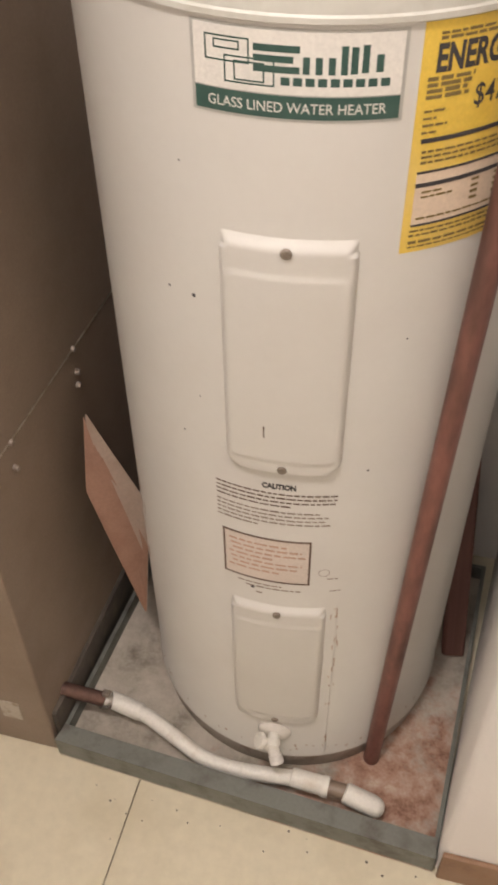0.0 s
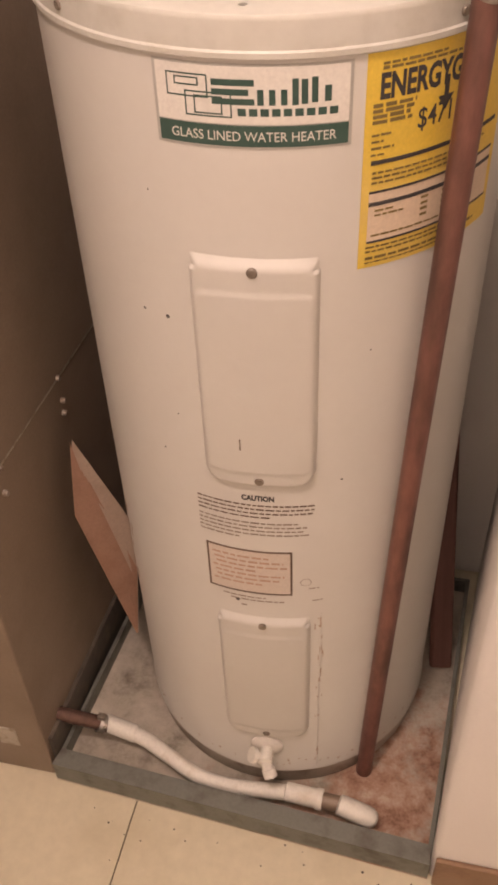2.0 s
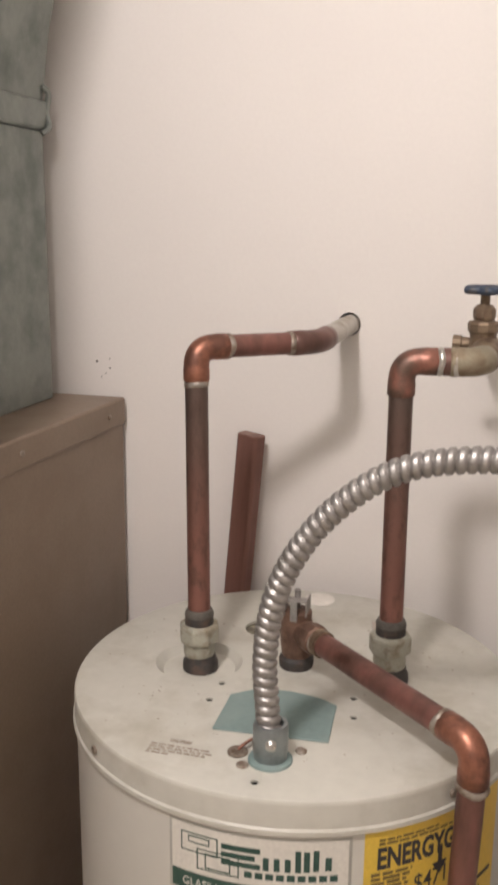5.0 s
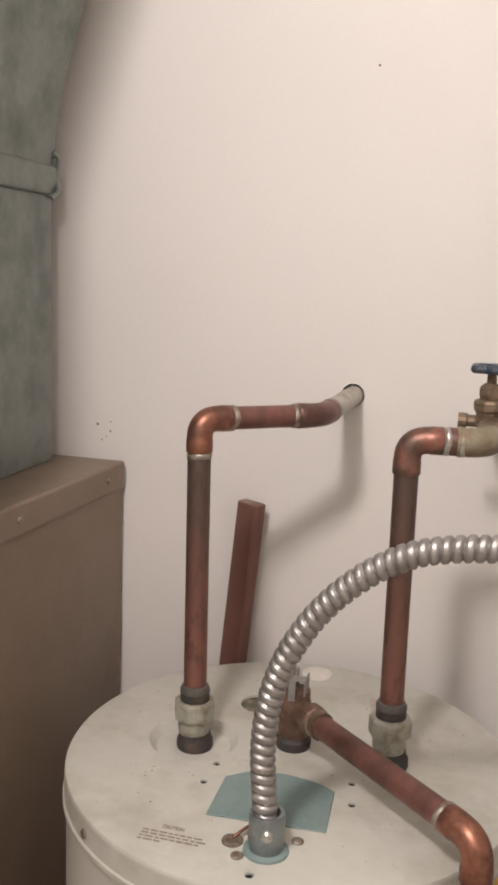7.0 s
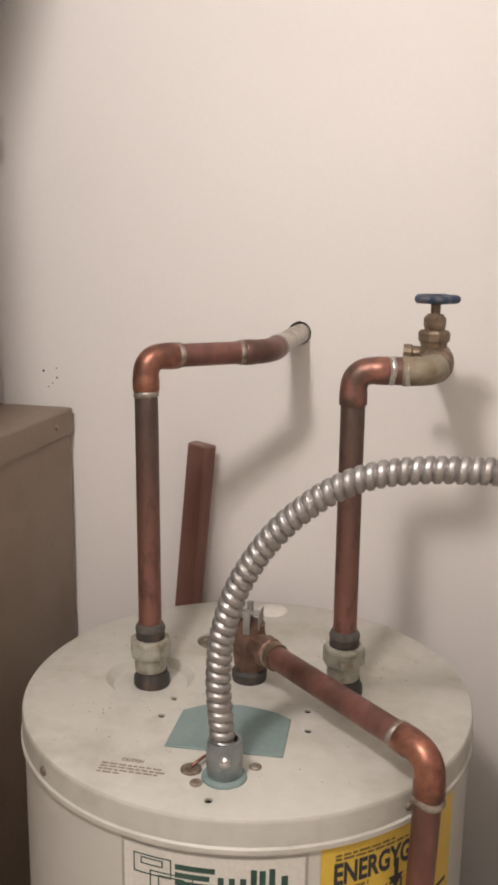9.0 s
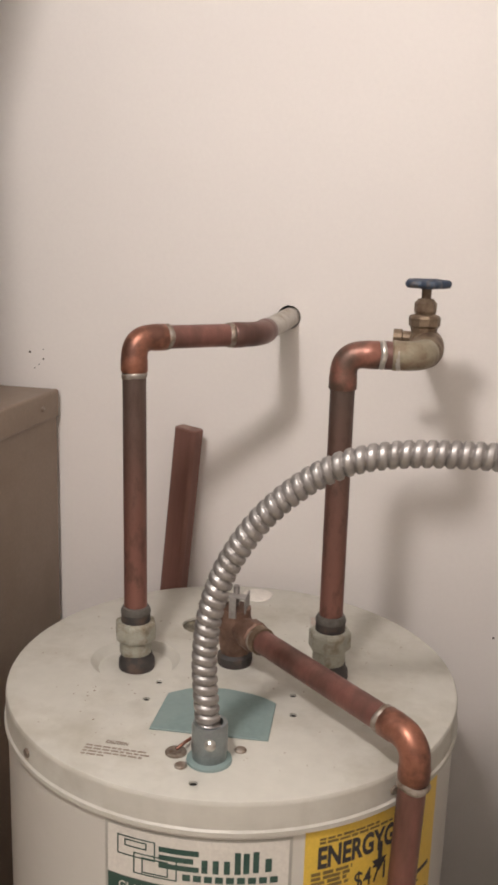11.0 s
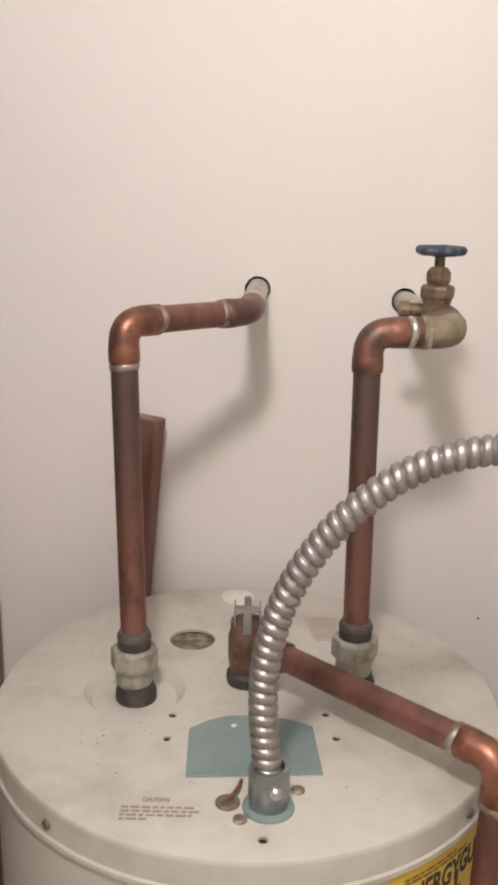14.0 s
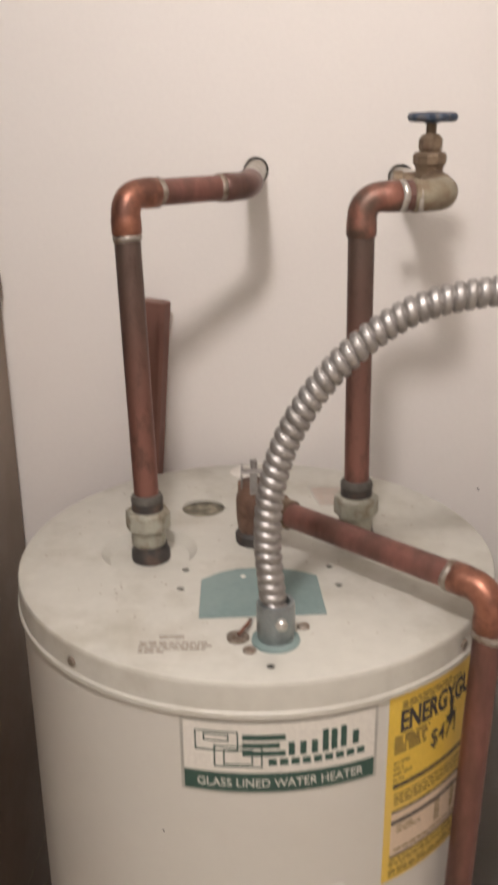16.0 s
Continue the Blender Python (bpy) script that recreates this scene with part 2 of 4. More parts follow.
def lathe(profile, centre=(0, 0, 0), sides=48, axis=None, bm=None):
    """A turned shape: profile of (radius, height), about z or about the given axis."""
    bm = bm or bmesh.new()
    turn = Vector((0, 0, 1)).rotation_difference(Vector(axis or (0, 0, 1))).to_matrix()
    rings = []
    for r, h in profile:
        if r < 1e-6:
            rings.append([bm.verts.new(turn @ Vector((0, 0, h)) + Vector(centre))])
        else:
            rings.append([bm.verts.new(turn @ Vector((r * math.cos(a), r * math.sin(a), h)) + Vector(centre)) for a in (2 * math.pi * i / sides for i in range(sides))])
    for a, b in zip(rings, rings[1:]):
        for i in range(sides):
            j = (i + 1) % sides
            if len(a) == 1 and len(b) > 1:
                bm.faces.new((a[0], b[i], b[j]))
            elif len(b) == 1 and len(a) > 1:
                bm.faces.new((a[i], a[j], b[0]))
            elif len(a) > 1:
                bm.faces.new((a[i], a[j], b[j], b[i]))
    return bm


def sweep(points, radius, sides=20, bm=None, caps=True):
    """A tube along points; radius is a number or one for each point."""
    bm = bm or bmesh.new()
    pts = [Vector(p) for p in points]
    up, rings = None, []
    for i, p in enumerate(pts):
        d = (pts[min(i + 1, len(pts) - 1)] - pts[max(i - 1, 0)]).normalized()
        if up is None:
            up = d.orthogonal().normalized()
        up = (up - d * up.dot(d)).normalized()
        side = d.cross(up)
        r = radius[i] if isinstance(radius, (list, tuple)) else radius
        rings.append([bm.verts.new(p + (up * math.cos(a) + side * math.sin(a)) * r) for a in (2 * math.pi * k / sides for k in range(sides))])
    for a, b in zip(rings, rings[1:]):
        for k in range(sides):
            bm.faces.new((a[k], a[(k + 1) % sides], b[(k + 1) % sides], b[k]))
    if caps:
        bm.faces.new(rings[0][::-1])
        bm.faces.new(rings[-1])
    return bm


def smooth_line(points, steps=12):
    """A Catmull-Rom line through the points."""
    p = [Vector(q) for q in points]
    p = [2 * p[0] - p[1], *p, 2 * p[-1] - p[-2]]
    out = []
    for a, b, c, d in zip(p, p[1:], p[2:], p[3:]):
        for k in range(steps):
            t = k / steps
            out.append(0.5 * (2 * b + (c - a) * t + (2 * a - 5 * b + 4 * c - d) * t * t + (3 * b - 3 * c + d - a) * t ** 3))
    return out + [p[-2]]


def bend(a, corner, b, reach, steps=10):
    """The arc of an elbow at a corner between the ways to a and to b."""
    c = Vector(corner)
    u, v = (Vector(a) - c).normalized(), (Vector(b) - c).normalized()
    return [(1 - t) ** 2 * (c + u * reach) + 2 * t * (1 - t) * c + t * t * (c + v * reach) for t in (k / steps for k in range(steps + 1))]


def elbow(name, a, corner, b, reach, radius, material, parent, label="", hub=0.014):
    """A sweat elbow: the arc with a thicker hub at both ends."""
    arc = bend(a, corner, b, reach)
    c = Vector(corner)
    u, v = (Vector(a) - c).normalized(), (Vector(b) - c).normalized()
    line = [arc[0] + u * hub, arc[0] + u * (hub - 0.0015), arc[0] + u * 0.002, *arc, arc[-1] + v * 0.002, arc[-1] + v * (hub - 0.0015), arc[-1] + v * hub]
    big, mid = radius * 1.14, radius * 1.10
    rs = [radius * 1.02, big, big, *[mid] * len(arc), big, big, radius * 1.02]
    return part(name, sweep(line, rs, 24), material, parent, label, True)


CX, CY, R = 0.0045, -0.007, 0.2108


def round_patch(a0, a1, z0, z1, r0, r1, steps=16, bm=None):
    """A curved slab on the jacket: angles in degrees from the front towards the right."""
    bm = bm or bmesh.new()
    cols = []
    for i in range(steps + 1):
        a = radians(a0 + (a1 - a0) * i / steps)
        cols.append([bm.verts.new((CX + r * math.sin(a), CY - r * math.cos(a), z)) for r, z in ((r0, z0), (r1, z0), (r1, z1), (r0, z1))])
    for a, b in zip(cols, cols[1:]):
        for k in range(4):
            bm.faces.new((a[k], b[k], b[(k + 1) % 4], a[(k + 1) % 4]))
    bm.faces.new(cols[0])
    bm.faces.new(cols[-1][::-1])
    return bm


def jacket_mesh(flat, angle, z, r, parent, name, material, label=""):
    """Wraps a flat bmesh (x across, y up, z outwards) round the jacket."""
    for v in flat.verts:
        a = radians(angle) + v.co.x / R
        rr = r + v.co.z
        v.co = Vector((CX + rr * math.sin(a), CY - rr * math.cos(a), z + v.co.y))
    return part(name, flat, material, parent, label)


def letters(text, size, width=None, align="LEFT", bold=0.0):
    """The text as a flat bmesh, its base line at y 0."""
    cu = bpy.data.curves.new("tmp", "FONT")
    cu.body, cu.size, cu.align_x, cu.offset, cu.extrude, cu.resolution_u = text, size, align, bold, 0.0001, 3
    ob = bpy.data.objects.new("tmp", cu)
    scene.collection.objects.link(ob)
    bpy.context.view_layer.update()
    me = bpy.data.meshes.new_from_object(ob.evaluated_get(bpy.context.evaluated_depsgraph_get()))
    bpy.data.objects.remove(ob)
    bm = bmesh.new()
    bm.from_mesh(me)
    if width:
        lo, hi = min(v.co.x for v in bm.verts), max(v.co.x for v in bm.verts)
        for v in bm.verts:
            v.co.x = (v.co.x - lo) * width / (hi - lo)
    return bm


def bars(rows, parent, name, material, angle, z, r, seed):
    """Lines of unreadable print: rows of (x, y, length, height), broken into word-long bars."""
    rnd, bm = random.Random(seed), bmesh.new()
    for x, y, length, height in rows:
        at, end = x, x + length
        while at < end - 0.001:
            w = min(rnd.uniform(0.003, 0.0085) * max(height / 0.0018, 0.7), end - at)
            box(at, y, -0.0001, at + w, y + height * rnd.uniform(0.8, 1.0), 0.0001, bm=bm)
            at += w + height * 0.7
    return tagged(jacket_mesh(bm, angle, z, r, parent, name, material), kind="stuff")


def cut(ob, cutters):
    """Takes the cutters' bmeshes out of ob's mesh."""
    for bm in cutters:
        bmesh.ops.recalc_face_normals(bm, faces=bm.faces)
        me = bpy.data.meshes.new("cutter")
        bm.to_mesh(me)
        bm.free()
        other = new("cutter", me)
        mod = ob.modifiers.new("cut", "BOOLEAN")
        mod.operation, mod.object, mod.solver = "DIFFERENCE", other, "EXACT"
        bpy.context.view_layer.update()
        made = bpy.data.meshes.new_from_object(ob.evaluated_get(bpy.context.evaluated_depsgraph_get()))
        ob.modifiers.remove(mod)
        old, name = ob.data, ob.data.name
        ob.data = made
        bpy.data.objects.remove(other)
        bpy.data.meshes.remove(old)
        made.name = name
    return ob


def prism(corners, z0, z1, bm=None):
    bm = bm or bmesh.new()
    low = [bm.verts.new((x, y, z0)) for x, y in corners]
    top = [bm.verts.new((x, y, z1)) for x, y in corners]
    bm.faces.new(low[::-1])
    bm.faces.new(top)
    for i in range(len(corners)):
        j = (i + 1) % len(corners)
        bm.faces.new((low[i], low[j], top[j], top[i]))
    return bm


def rounded(bm, width, segments=2):
    bmesh.ops.bevel(bm, geom=bm.edges[:], offset=width, segments=segments, affect="EDGES", profile=0.5)
    return bm


def disc(x, y, z, radius, height, sides=20, axis=None):
    return lathe(((0, 0), (radius, 0), (radius, height * 0.6), (radius * 0.8, height), (0, height)), (x, y, z), sides, axis)


def on_jacket(angle, z, r):
    a = radians(angle)
    return Vector((CX + r * math.sin(a), CY - r * math.cos(a), z))


# ---- setting ----
FZ = 0.173  # height of the floor
BACK, RIGHT, RETURN, TOP = 0.2402, 0.318, -0.2926, 2.52
HOLES = ((0.0052, 1.5642), (0.1565, 1.5557))
floor = tagged(part("floor", box(-1.2, -1.7, FZ - 0.06, 1.3, BACK + 0.1, FZ - 0.004), SUBFLOOR), "cream vinyl tile floor with thin dark joints", "floor", kind="structure")
wall_back = part("wall_back", box(-1.2, BACK, FZ - 0.004, RIGHT + 0.1, BACK + 0.1, TOP), WALL)
cut(wall_back, [lathe(((0, 0), (0.0134, 0), (0.0134, 0.08), (0, 0.08)), (x, BACK - 0.01, z + 0.0008), 28, (0, 1, 0)) for x, z in HOLES])
tagged(wall_back, "off-white painted back wall with two pipe holes", "wall", kind="structure")
side = prism(((0.2551, RETURN), (0.2571, RETURN - 0.006), (0.2616, RETURN - 0.0105), (0.2676, RETURN - 0.0125), (RIGHT + 0.1, RETURN - 0.0125), (RIGHT + 0.1, BACK), (0.2985, BACK)), FZ - 0.004, TOP)
tagged(part("wall_right", side, WALL, smooth=True), "off-white painted closet side wall", "wall", kind="structure")
tagged(part("wall_return", box(RIGHT + 0.1, RETURN - 0.0125, FZ - 0.004, 1.3, RETURN + 0.1, TOP), WALL), "off-white painted wall beside the closet", "wall", kind="structure")
# Unseen walls and ceiling, added to close the room and bounce the lamp's light
tagged(part("wall_left", box(-1.3, -1.7, FZ - 0.004, -1.2, BACK + 0.1, TOP), WALL), "unseen plain off-white painted wall, added to close the room and bounce light", "wall", kind="structure")
tagged(part("wall_east", box(1.3, -1.7, FZ - 0.004, 1.4, RETURN + 0.1, TOP), WALL), "unseen plain off-white painted wall, added to close the room and bounce light", "wall", kind="structure")
tagged(part("wall_behind", box(-1.3, -1.8, FZ - 0.004, 1.4, -1.7, TOP), WALL), "unseen plain off-white painted wall, added to close the room and bounce light", "wall", kind="structure")
tagged(part("ceiling", box(-1.3, -1.8, TOP, 1.4, BACK + 0.1, TOP + 0.1), CEILING), "unseen plain white painted ceiling, added to close the room and bounce light", "ceiling", kind="structure")
bb = prism(((0.2590, RETURN - 0.020), (1.3, RETURN - 0.020), (1.3, RETURN - 0.0125), (0.2590, RETURN - 0.0125)), FZ - 0.001, FZ + 0.072)
tagged(part("baseboard", rounded(bb, 0.0025), BASEBOARD), "brown vinyl baseboard", "baseboard", kind="structure")

fixture = thing("ceiling_lamp", "round white ceiling lamp", "lamp", at=(-0.085, -0.80, 2.52))
part("base", lathe(((0, 0), (0.13, 0), (0.13, -0.03), (0.12, -0.035), (0, -0.035)), (0, 0, 0), 40), WHITE_PLASTIC, fixture, smooth=True)
part("socket", lathe(((0, -0.035), (0.009, -0.035), (0.009, -0.12), (0.022, -0.125), (0.02, -0.165), (0, -0.165)), (0, 0, 0), 24), WHITE_PLASTIC, fixture, smooth=True)

# ---- furnace cabinet and duct ----
FACE = ((-0.2935, -0.268), (-0.2735, 0.2308))


def face_x(y):
    (x0, y0), (x1, y1) = FACE
    return x0 + (x1 - x0) * (y - y0) / (y1 - y0)


furnace = thing("furnace_cabinet", "brown enamelled sheet-metal furnace cabinet standing on the floor", "furnace", at=(-0.55, 0, 0))
S = Matrix.Translation((0.55, 0, 0))


def furnace_part(name, bm, material, label=""):
    bm.transform(S)
    return part(name, bm, material, furnace, label)


def footprint(inset=0.0, back=0.0):
    return ((face_x(-0.268) - inset, -0.268 + inset), (face_x(0.2308) - inset, 0.2308 - back), (-0.80, 0.2308 - back), (-0.82, -0.268 + inset))


furnace_part("base_rail", rounded(prism(((face_x(-0.256) + 0.004, -0.256), (face_x(0.228) + 0.004, 0.228), (-0.80, 0.228), (-0.815, -0.256)), FZ, FZ + 0.086), 0.002), BASE_RAIL, "dark steel base rail")
furnace_part("lower_panel", rounded(prism(footprint(0.002), FZ, 0.7310), 0.003), CABINET)
furnace_part("upper_panel", rounded(prism(footprint(), 0.7342, 1.4405), 0.003), CABINET)
furnace_part("seam_strip", prism(footprint(0.0010), 0.7312, 0.7340), CHIPPED, "thin bare-metal seam")
top = prism(footprint(-0.0025, -0.001), 1.4315, 1.4655)
furnace_part("top_panel", rounded(top, 0.003), CABINET)
furnace_part("worn_patch", rounded(box(-0.366, -0.2678, FZ + 0.070, -0.336, -0.2655, FZ + 0.114, 0.0008), 0.0005), CHIPPED, "bare patch of chipped paint")
for y, z in ((0.186, 1.4485), (-0.01, 1.4485), (-0.023, 0.7365), (-0.021, 0.698), (-0.024, 0.679), (-0.187, 0.7340), (-0.189, 0.696)):
    furnace_part("screw", disc(face_x(y) - 0.003, y, z, 0.0042, 0.007, 12, (1, 0, 0)), SOLDER)

duct = thing("supply_duct", "grey galvanised sheet-metal duct rising from the furnace", "duct", at=(-0.57, 0, 1.4655))
DX0, DX1, DY0, DY1 = -0.78, -0.352, -0.18, 0.197


def duct_part(name, bm, material, label=""):
    bm.transform(Matrix.Translation((0.57, 0, -1.4655)))
    return part(name, bm, material, duct, label)


duct_part("plenum", rounded(box(DX0, DY0, 1.4655, DX1, DY1, 1.779), 0.002), DUCT)
band = box(DX0 - 0.005, DY0 - 0.005, 1.779, DX1 + 0.005, DY1 + 0.004, 1.812)
duct_part("slip_joint", rounded(band, 0.004, 3), DUCT)
fl = bmesh.new()
flare = [[fl.verts.new(p) for p in ((DX0, DY0, z), (DX1 + dx, DY0 - dx * 0.3, z), (DX1 + dx, DY1, z), (DX0, DY1, z))] for z, dx in ((1.808, 0.0), (1.886, 0.012), (1.945, 0.028), (2.003, 0.046), (2.518, 0.22))]
for low_, high_ in zip(flare, flare[1:]):
    for i in range(4):
        j = (i + 1) % 4
        fl.faces.new((low_[i], low_[j], high_[j], high_[i]))
fl.faces.new(flare[0][::-1])
fl.faces.new(flare[-1])
duct_part("transition", fl, DUCT)
# Unseen block added to cast a soft shadow on the wall beside the duct
added_shade_block = bmesh.new()
levels = [[added_shade_block.verts.new(q) for q in ((-0.78, -0.75, z), (x, -0.75, z), (x, DY0 - 0.002, z), (-0.78, DY0 - 0.002, z))] for z, x in ((1.50, -0.2400), (1.967, -0.2400), (2.072, -0.2090), (2.108, -0.1960), (2.518, -0.040))]
added_shade_block.faces.new(levels[0][::-1])
added_shade_block.faces.new(levels[-1])
for a, b in zip(levels, levels[1:]):
    for i in range(4):
        j = (i + 1) % 4
        added_shade_block.faces.new((a[i], a[j], b[j], b[i]))
duct_part("added_shade_block", added_shade_block, DUCT)
duct_part("cleat", sweep(smooth_line(((DX1 + 0.004, DY1 - 0.010, 1.775), (DX1 + 0.009, DY1 - 0.002, 1.783), (DX1 + 0.003, DY1 + 0.004, 1.799), (DX1 + 0.007, DY1 + 0.003, 1.819), (DX1 + 0.003, DY1 - 0.004, 1.827)), 5), 0.0035, 8), DUCT)

# ---- drain pan ----
PAN = ((-0.2895, -0.2729), (0.2531, -0.3065), (0.2800, 0.1900), (-0.2537, 0.1950))
pan = thing("drain_pan", "rusty galvanised drain pan crusted with white lime", "drain pan")
part("pan_floor", prism(PAN, FZ + 0.001, FZ + 0.005), PAN_FLOOR, pan)
for i in range(4):
    (ax, ay), (bx, by) = PAN[i], PAN[(i + 1) % 4]
    d = Vector((bx - ax, by - ay)).normalized()
    n = Vector((-d.y, d.x))
    w, FL, RIM_TOP = 0.003, *((0.026, FZ + 0.045) if i == 0 else (0.005, FZ + 0.034))
    rim = prism(((ax, ay), (bx, by), (bx + n.x * w - d.x * w, by + n.y * w - d.y * w), (ax + n.x * w + d.x * w, ay + n.y * w + d.y * w)), FZ + 0.005, RIM_TOP)
    prism(((ax - n.x * 0.001, ay - n.y * 0.001), (bx - n.x * 0.001, by - n.y * 0.001), (bx + n.x * FL - d.x * 0.004, by + n.y * FL - d.y * 0.004), (ax + n.x * FL + d.x * 0.004, ay + n.y * FL + d.y * 0.004)), RIM_TOP, RIM_TOP + 0.0025, rim)
    part("rim", rim, PAN_METAL, pan)

# ---- water heater ----
heater = thing("water_heater", "white enamelled electric storage water heater in a drain pan", "water heater")
LID = 1.25
part("base_ring", lathe(((0, FZ + 0.005), (0.203, FZ + 0.005), (0.2065, FZ + 0.009), (0.2065, 0.232), (0, 0.232)), (CX, CY, 0), 96), BASE_PAINT, heater, "grimy brown base ring", True)
part("jacket", lathe(((0.2, 0.218), (R - 0.001, 0.218), (R + 0.0014, 0.220), (R + 0.0014, 0.225), (R, 0.228), (R, 1.228), (0.19, 1.232), (0, 1.232)), (CX, CY, 0), 128), ENAMEL, heater, smooth=True)
part("jacket_seam", round_patch(22.2, 22.8, 0.230, 0.582, R - 0.001, R + 0.0006, 3), ENAMEL, heater)
RL = R + 0.0016
lid = part("lid", lathe(((0, LID), (RL - 0.0035, LID), (RL - 0.0012, LID - 0.0008), (RL - 0.0002, LID - 0.0025), (RL, LID - 0.005), (RL, LID - 0.024), (RL + 0.0016, LID - 0.0255), (RL + 0.0016, LID - 0.0295), (RL - 0.0012, LID - 0.031), (RL - 0.0012, LID - 0.008), (RL - 0.008, LID - 0.003), (0, LID - 0.003)), (CX, CY, 0), 128), LID_ENAMEL, heater, "dusty white lid with drip marks")
SMALL = ((-0.0562, -0.0505), (-0.0578, -0.0839), (0.0689, -0.0439), (0.0747, -0.0779), (0.0165, -0.1983))
cut(lid, [lathe(((0, 1.24), (r, 1.24), (r, 1.26), (0, 1.26)), (x, y, 0), 24) for x, y, r in [(-0.0487, 0.0816, 0.0215)] + [(x, y, 0.0034) for x, y in SMALL]])
dish = lathe(((0, 1.270), (0.044, 1.270), (0.0435, 1.2498), (0.036, 1.2425), (0, 1.2425)), (-0.0921, -0.0117, 0), 40)
cut(lid, [dish])
part("dish", lathe(((0.0445, 1.2490), (0.0435, 1.2494), (0.036, 1.2421), (0, 1.2419), (0, 1.2410), (0.0445, 1.2410)), (-0.0921, -0.0117, 0), 40), LID_ENAMEL, heater, "pressed dish round the hot outlet", True)
lid.data.shade_smooth()
lid.data.set_sharp_from_angle(angle=radians(35))
part("insulation", lathe(((0, 1.233), (0.045, 1.2325), (0.045, 1.2455), (0, 1.2455)), (-0.0487, 0.0756, 0), 48), WOOL, heater, "dark grey insulation under the lid")
# Near-black discs stand in for the shade inside the screw holes
for x, y in SMALL:
    part("hole_shade_disc", disc(x, y, 1.2470, 0.0034, 0.0016, 12), HOLE_SHADE, heater, "near-black disc painted as the shade in a screw hole")
for a in (-40.7, 49.8, 139.3, 229.8):
    p = on_jacket(a, 1.2345, RL - 0.001)
    part("screw", disc(p.x, p.y, p.z, 0.0042, 0.003, 14, (p.x - CX, p.y - CY, 0)), SCREW, heater)


def access_cover(a0, a1, z0, z1, name, corner, crease):
    """A pressed cover, wrapped round the jacket, with a stepped middle."""
    w, h = radians(a1 - a0) * R, z1 - z0
    nx, ny, m = 60, 120, 0.0025
    bm, rows = bmesh.new(), []

    def inside(x, y, x0, y0, x1, y1, rad):
        qx, qy = abs(x - (x0 + x1) / 2) - (x1 - x0) / 2 + rad, abs(y - (y0 + y1) / 2) - (y1 - y0) / 2 + rad
        return rad - math.hypot(max(qx, 0), max(qy, 0)) - min(max(qx, qy), 0)

    def step(d, s):
        t = min(max(d / s, 0), 1)
        return t * t * (3 - 2 * t)

    for j in range(ny + 1):
        y, row = -m + (h + 2 * m) * j / ny, []
        for i in range(nx + 1):
            x = -m + (w + 2 * m) * i / nx
            d = inside(x, y, 0, 0, w, h, corner if y < h / 2 else 0.004)
            e = inside(x, y, 0.005, 0.018, w - 0.005, h - crease, 0.012)
            z = -0.0012 + 0.0078 * step(d, 0.013 if y > h - 0.014 else 0.007) + 0.0014 * step(e, 0.006)
            a = radians(a0) + x / R
            row.append(bm.verts.new((CX + (R + z) * math.sin(a), CY - (R + z) * math.cos(a), z0 + y)))
        rows.append(row)
    for p, q in zip(rows, rows[1:]):
        for i in range(nx):
            bm.faces.new((p[i], p[i + 1], q[i + 1], q[i]))
    cover = part(name, bm, ENAMEL, heater, "pressed white access cover", True)
    for z in (z1 - 0.013, z0 + 0.011):
        p = on_jacket((a0 + a1) / 2, z, R + 0.0055)
        part("screw", disc(p.x, p.y, p.z, 0.0048, 0.003, 14, (p.x - CX, p.y - CY, 0)), SCREW, cover)


access_cover(-11.2, 20.3, 0.797, 1.0625, "access_cover", 0.022, 0.032)
access_cover(-11.9, 19.5, 0.317, 0.5800, "access_cover", 0.020, 0.030)
for a, z, r in ((-17.9, 0.986, 0.0021), (-25.0, 0.986, 0.0014), (-18, 0.871, 0.0008), (27, 0.798, 0.0013), (33, 0.955, 0.0009), (-19.5, 1.108, 0.0009), (9.5, 0.560, 0.0010), (-24, 0.816, 0.0009), (-4, 0.604, 0.0024)):
    p = on_jacket(a, z, R - 0.0004)
    part("chip", disc(p.x, p.y, p.z, r, 0.0007, 10, (p.x - CX, p.y - CY, 0)), INK, heater, "dark chip in the enamel")

part("scratch", round_patch(-0.2, 0.2, 0.850, 0.864, R + 0.007, R + 0.0083, 2), SCREW, heater, "short dark scratch")

# rust that has run along the seam and over the foot
rnd = random.Random(21)
stain = bmesh.new()
for k in range(26):
    a, z = rnd.gauss(22.2, 0.7), rnd.uniform(0.25, 0.575)
    w, h = rnd.uniform(0.15, 0.5), rnd.uniform(0.002, 0.012)
    round_patch(a - w / 2, a + w / 2, z - h, z, R - 0.0003, R + 0.00075 if abs(a - 22.5) < 0.7 else R + 0.0003, 2, stain)
for k in range(40):
    a, z = rnd.uniform(-60, 70), 0.230 + abs(rnd.gauss(0, 0.010))
    w, h = rnd.uniform(0.2, 0.9), rnd.uniform(0.001, 0.004)
    round_patch(a - w / 2, a + w / 2, z, z + h, R - 0.0003, R + 0.0003, 2, stain)
for k in range(16):
    a, z = rnd.gauss(-62, 3.0), rnd.uniform(0.475, 0.64)
    w, h = rnd.uniform(0.3, 1.2), rnd.uniform(0.003, 0.02)
    round_patch(a - w / 2, a + w / 2, z, z + h, R - 0.0003, R + 0.0003, 2, stain)
tagged(part("rust_flecks", stain, RUST_STAIN, heater, "brown rust flecks on the enamel"), kind="stuff")

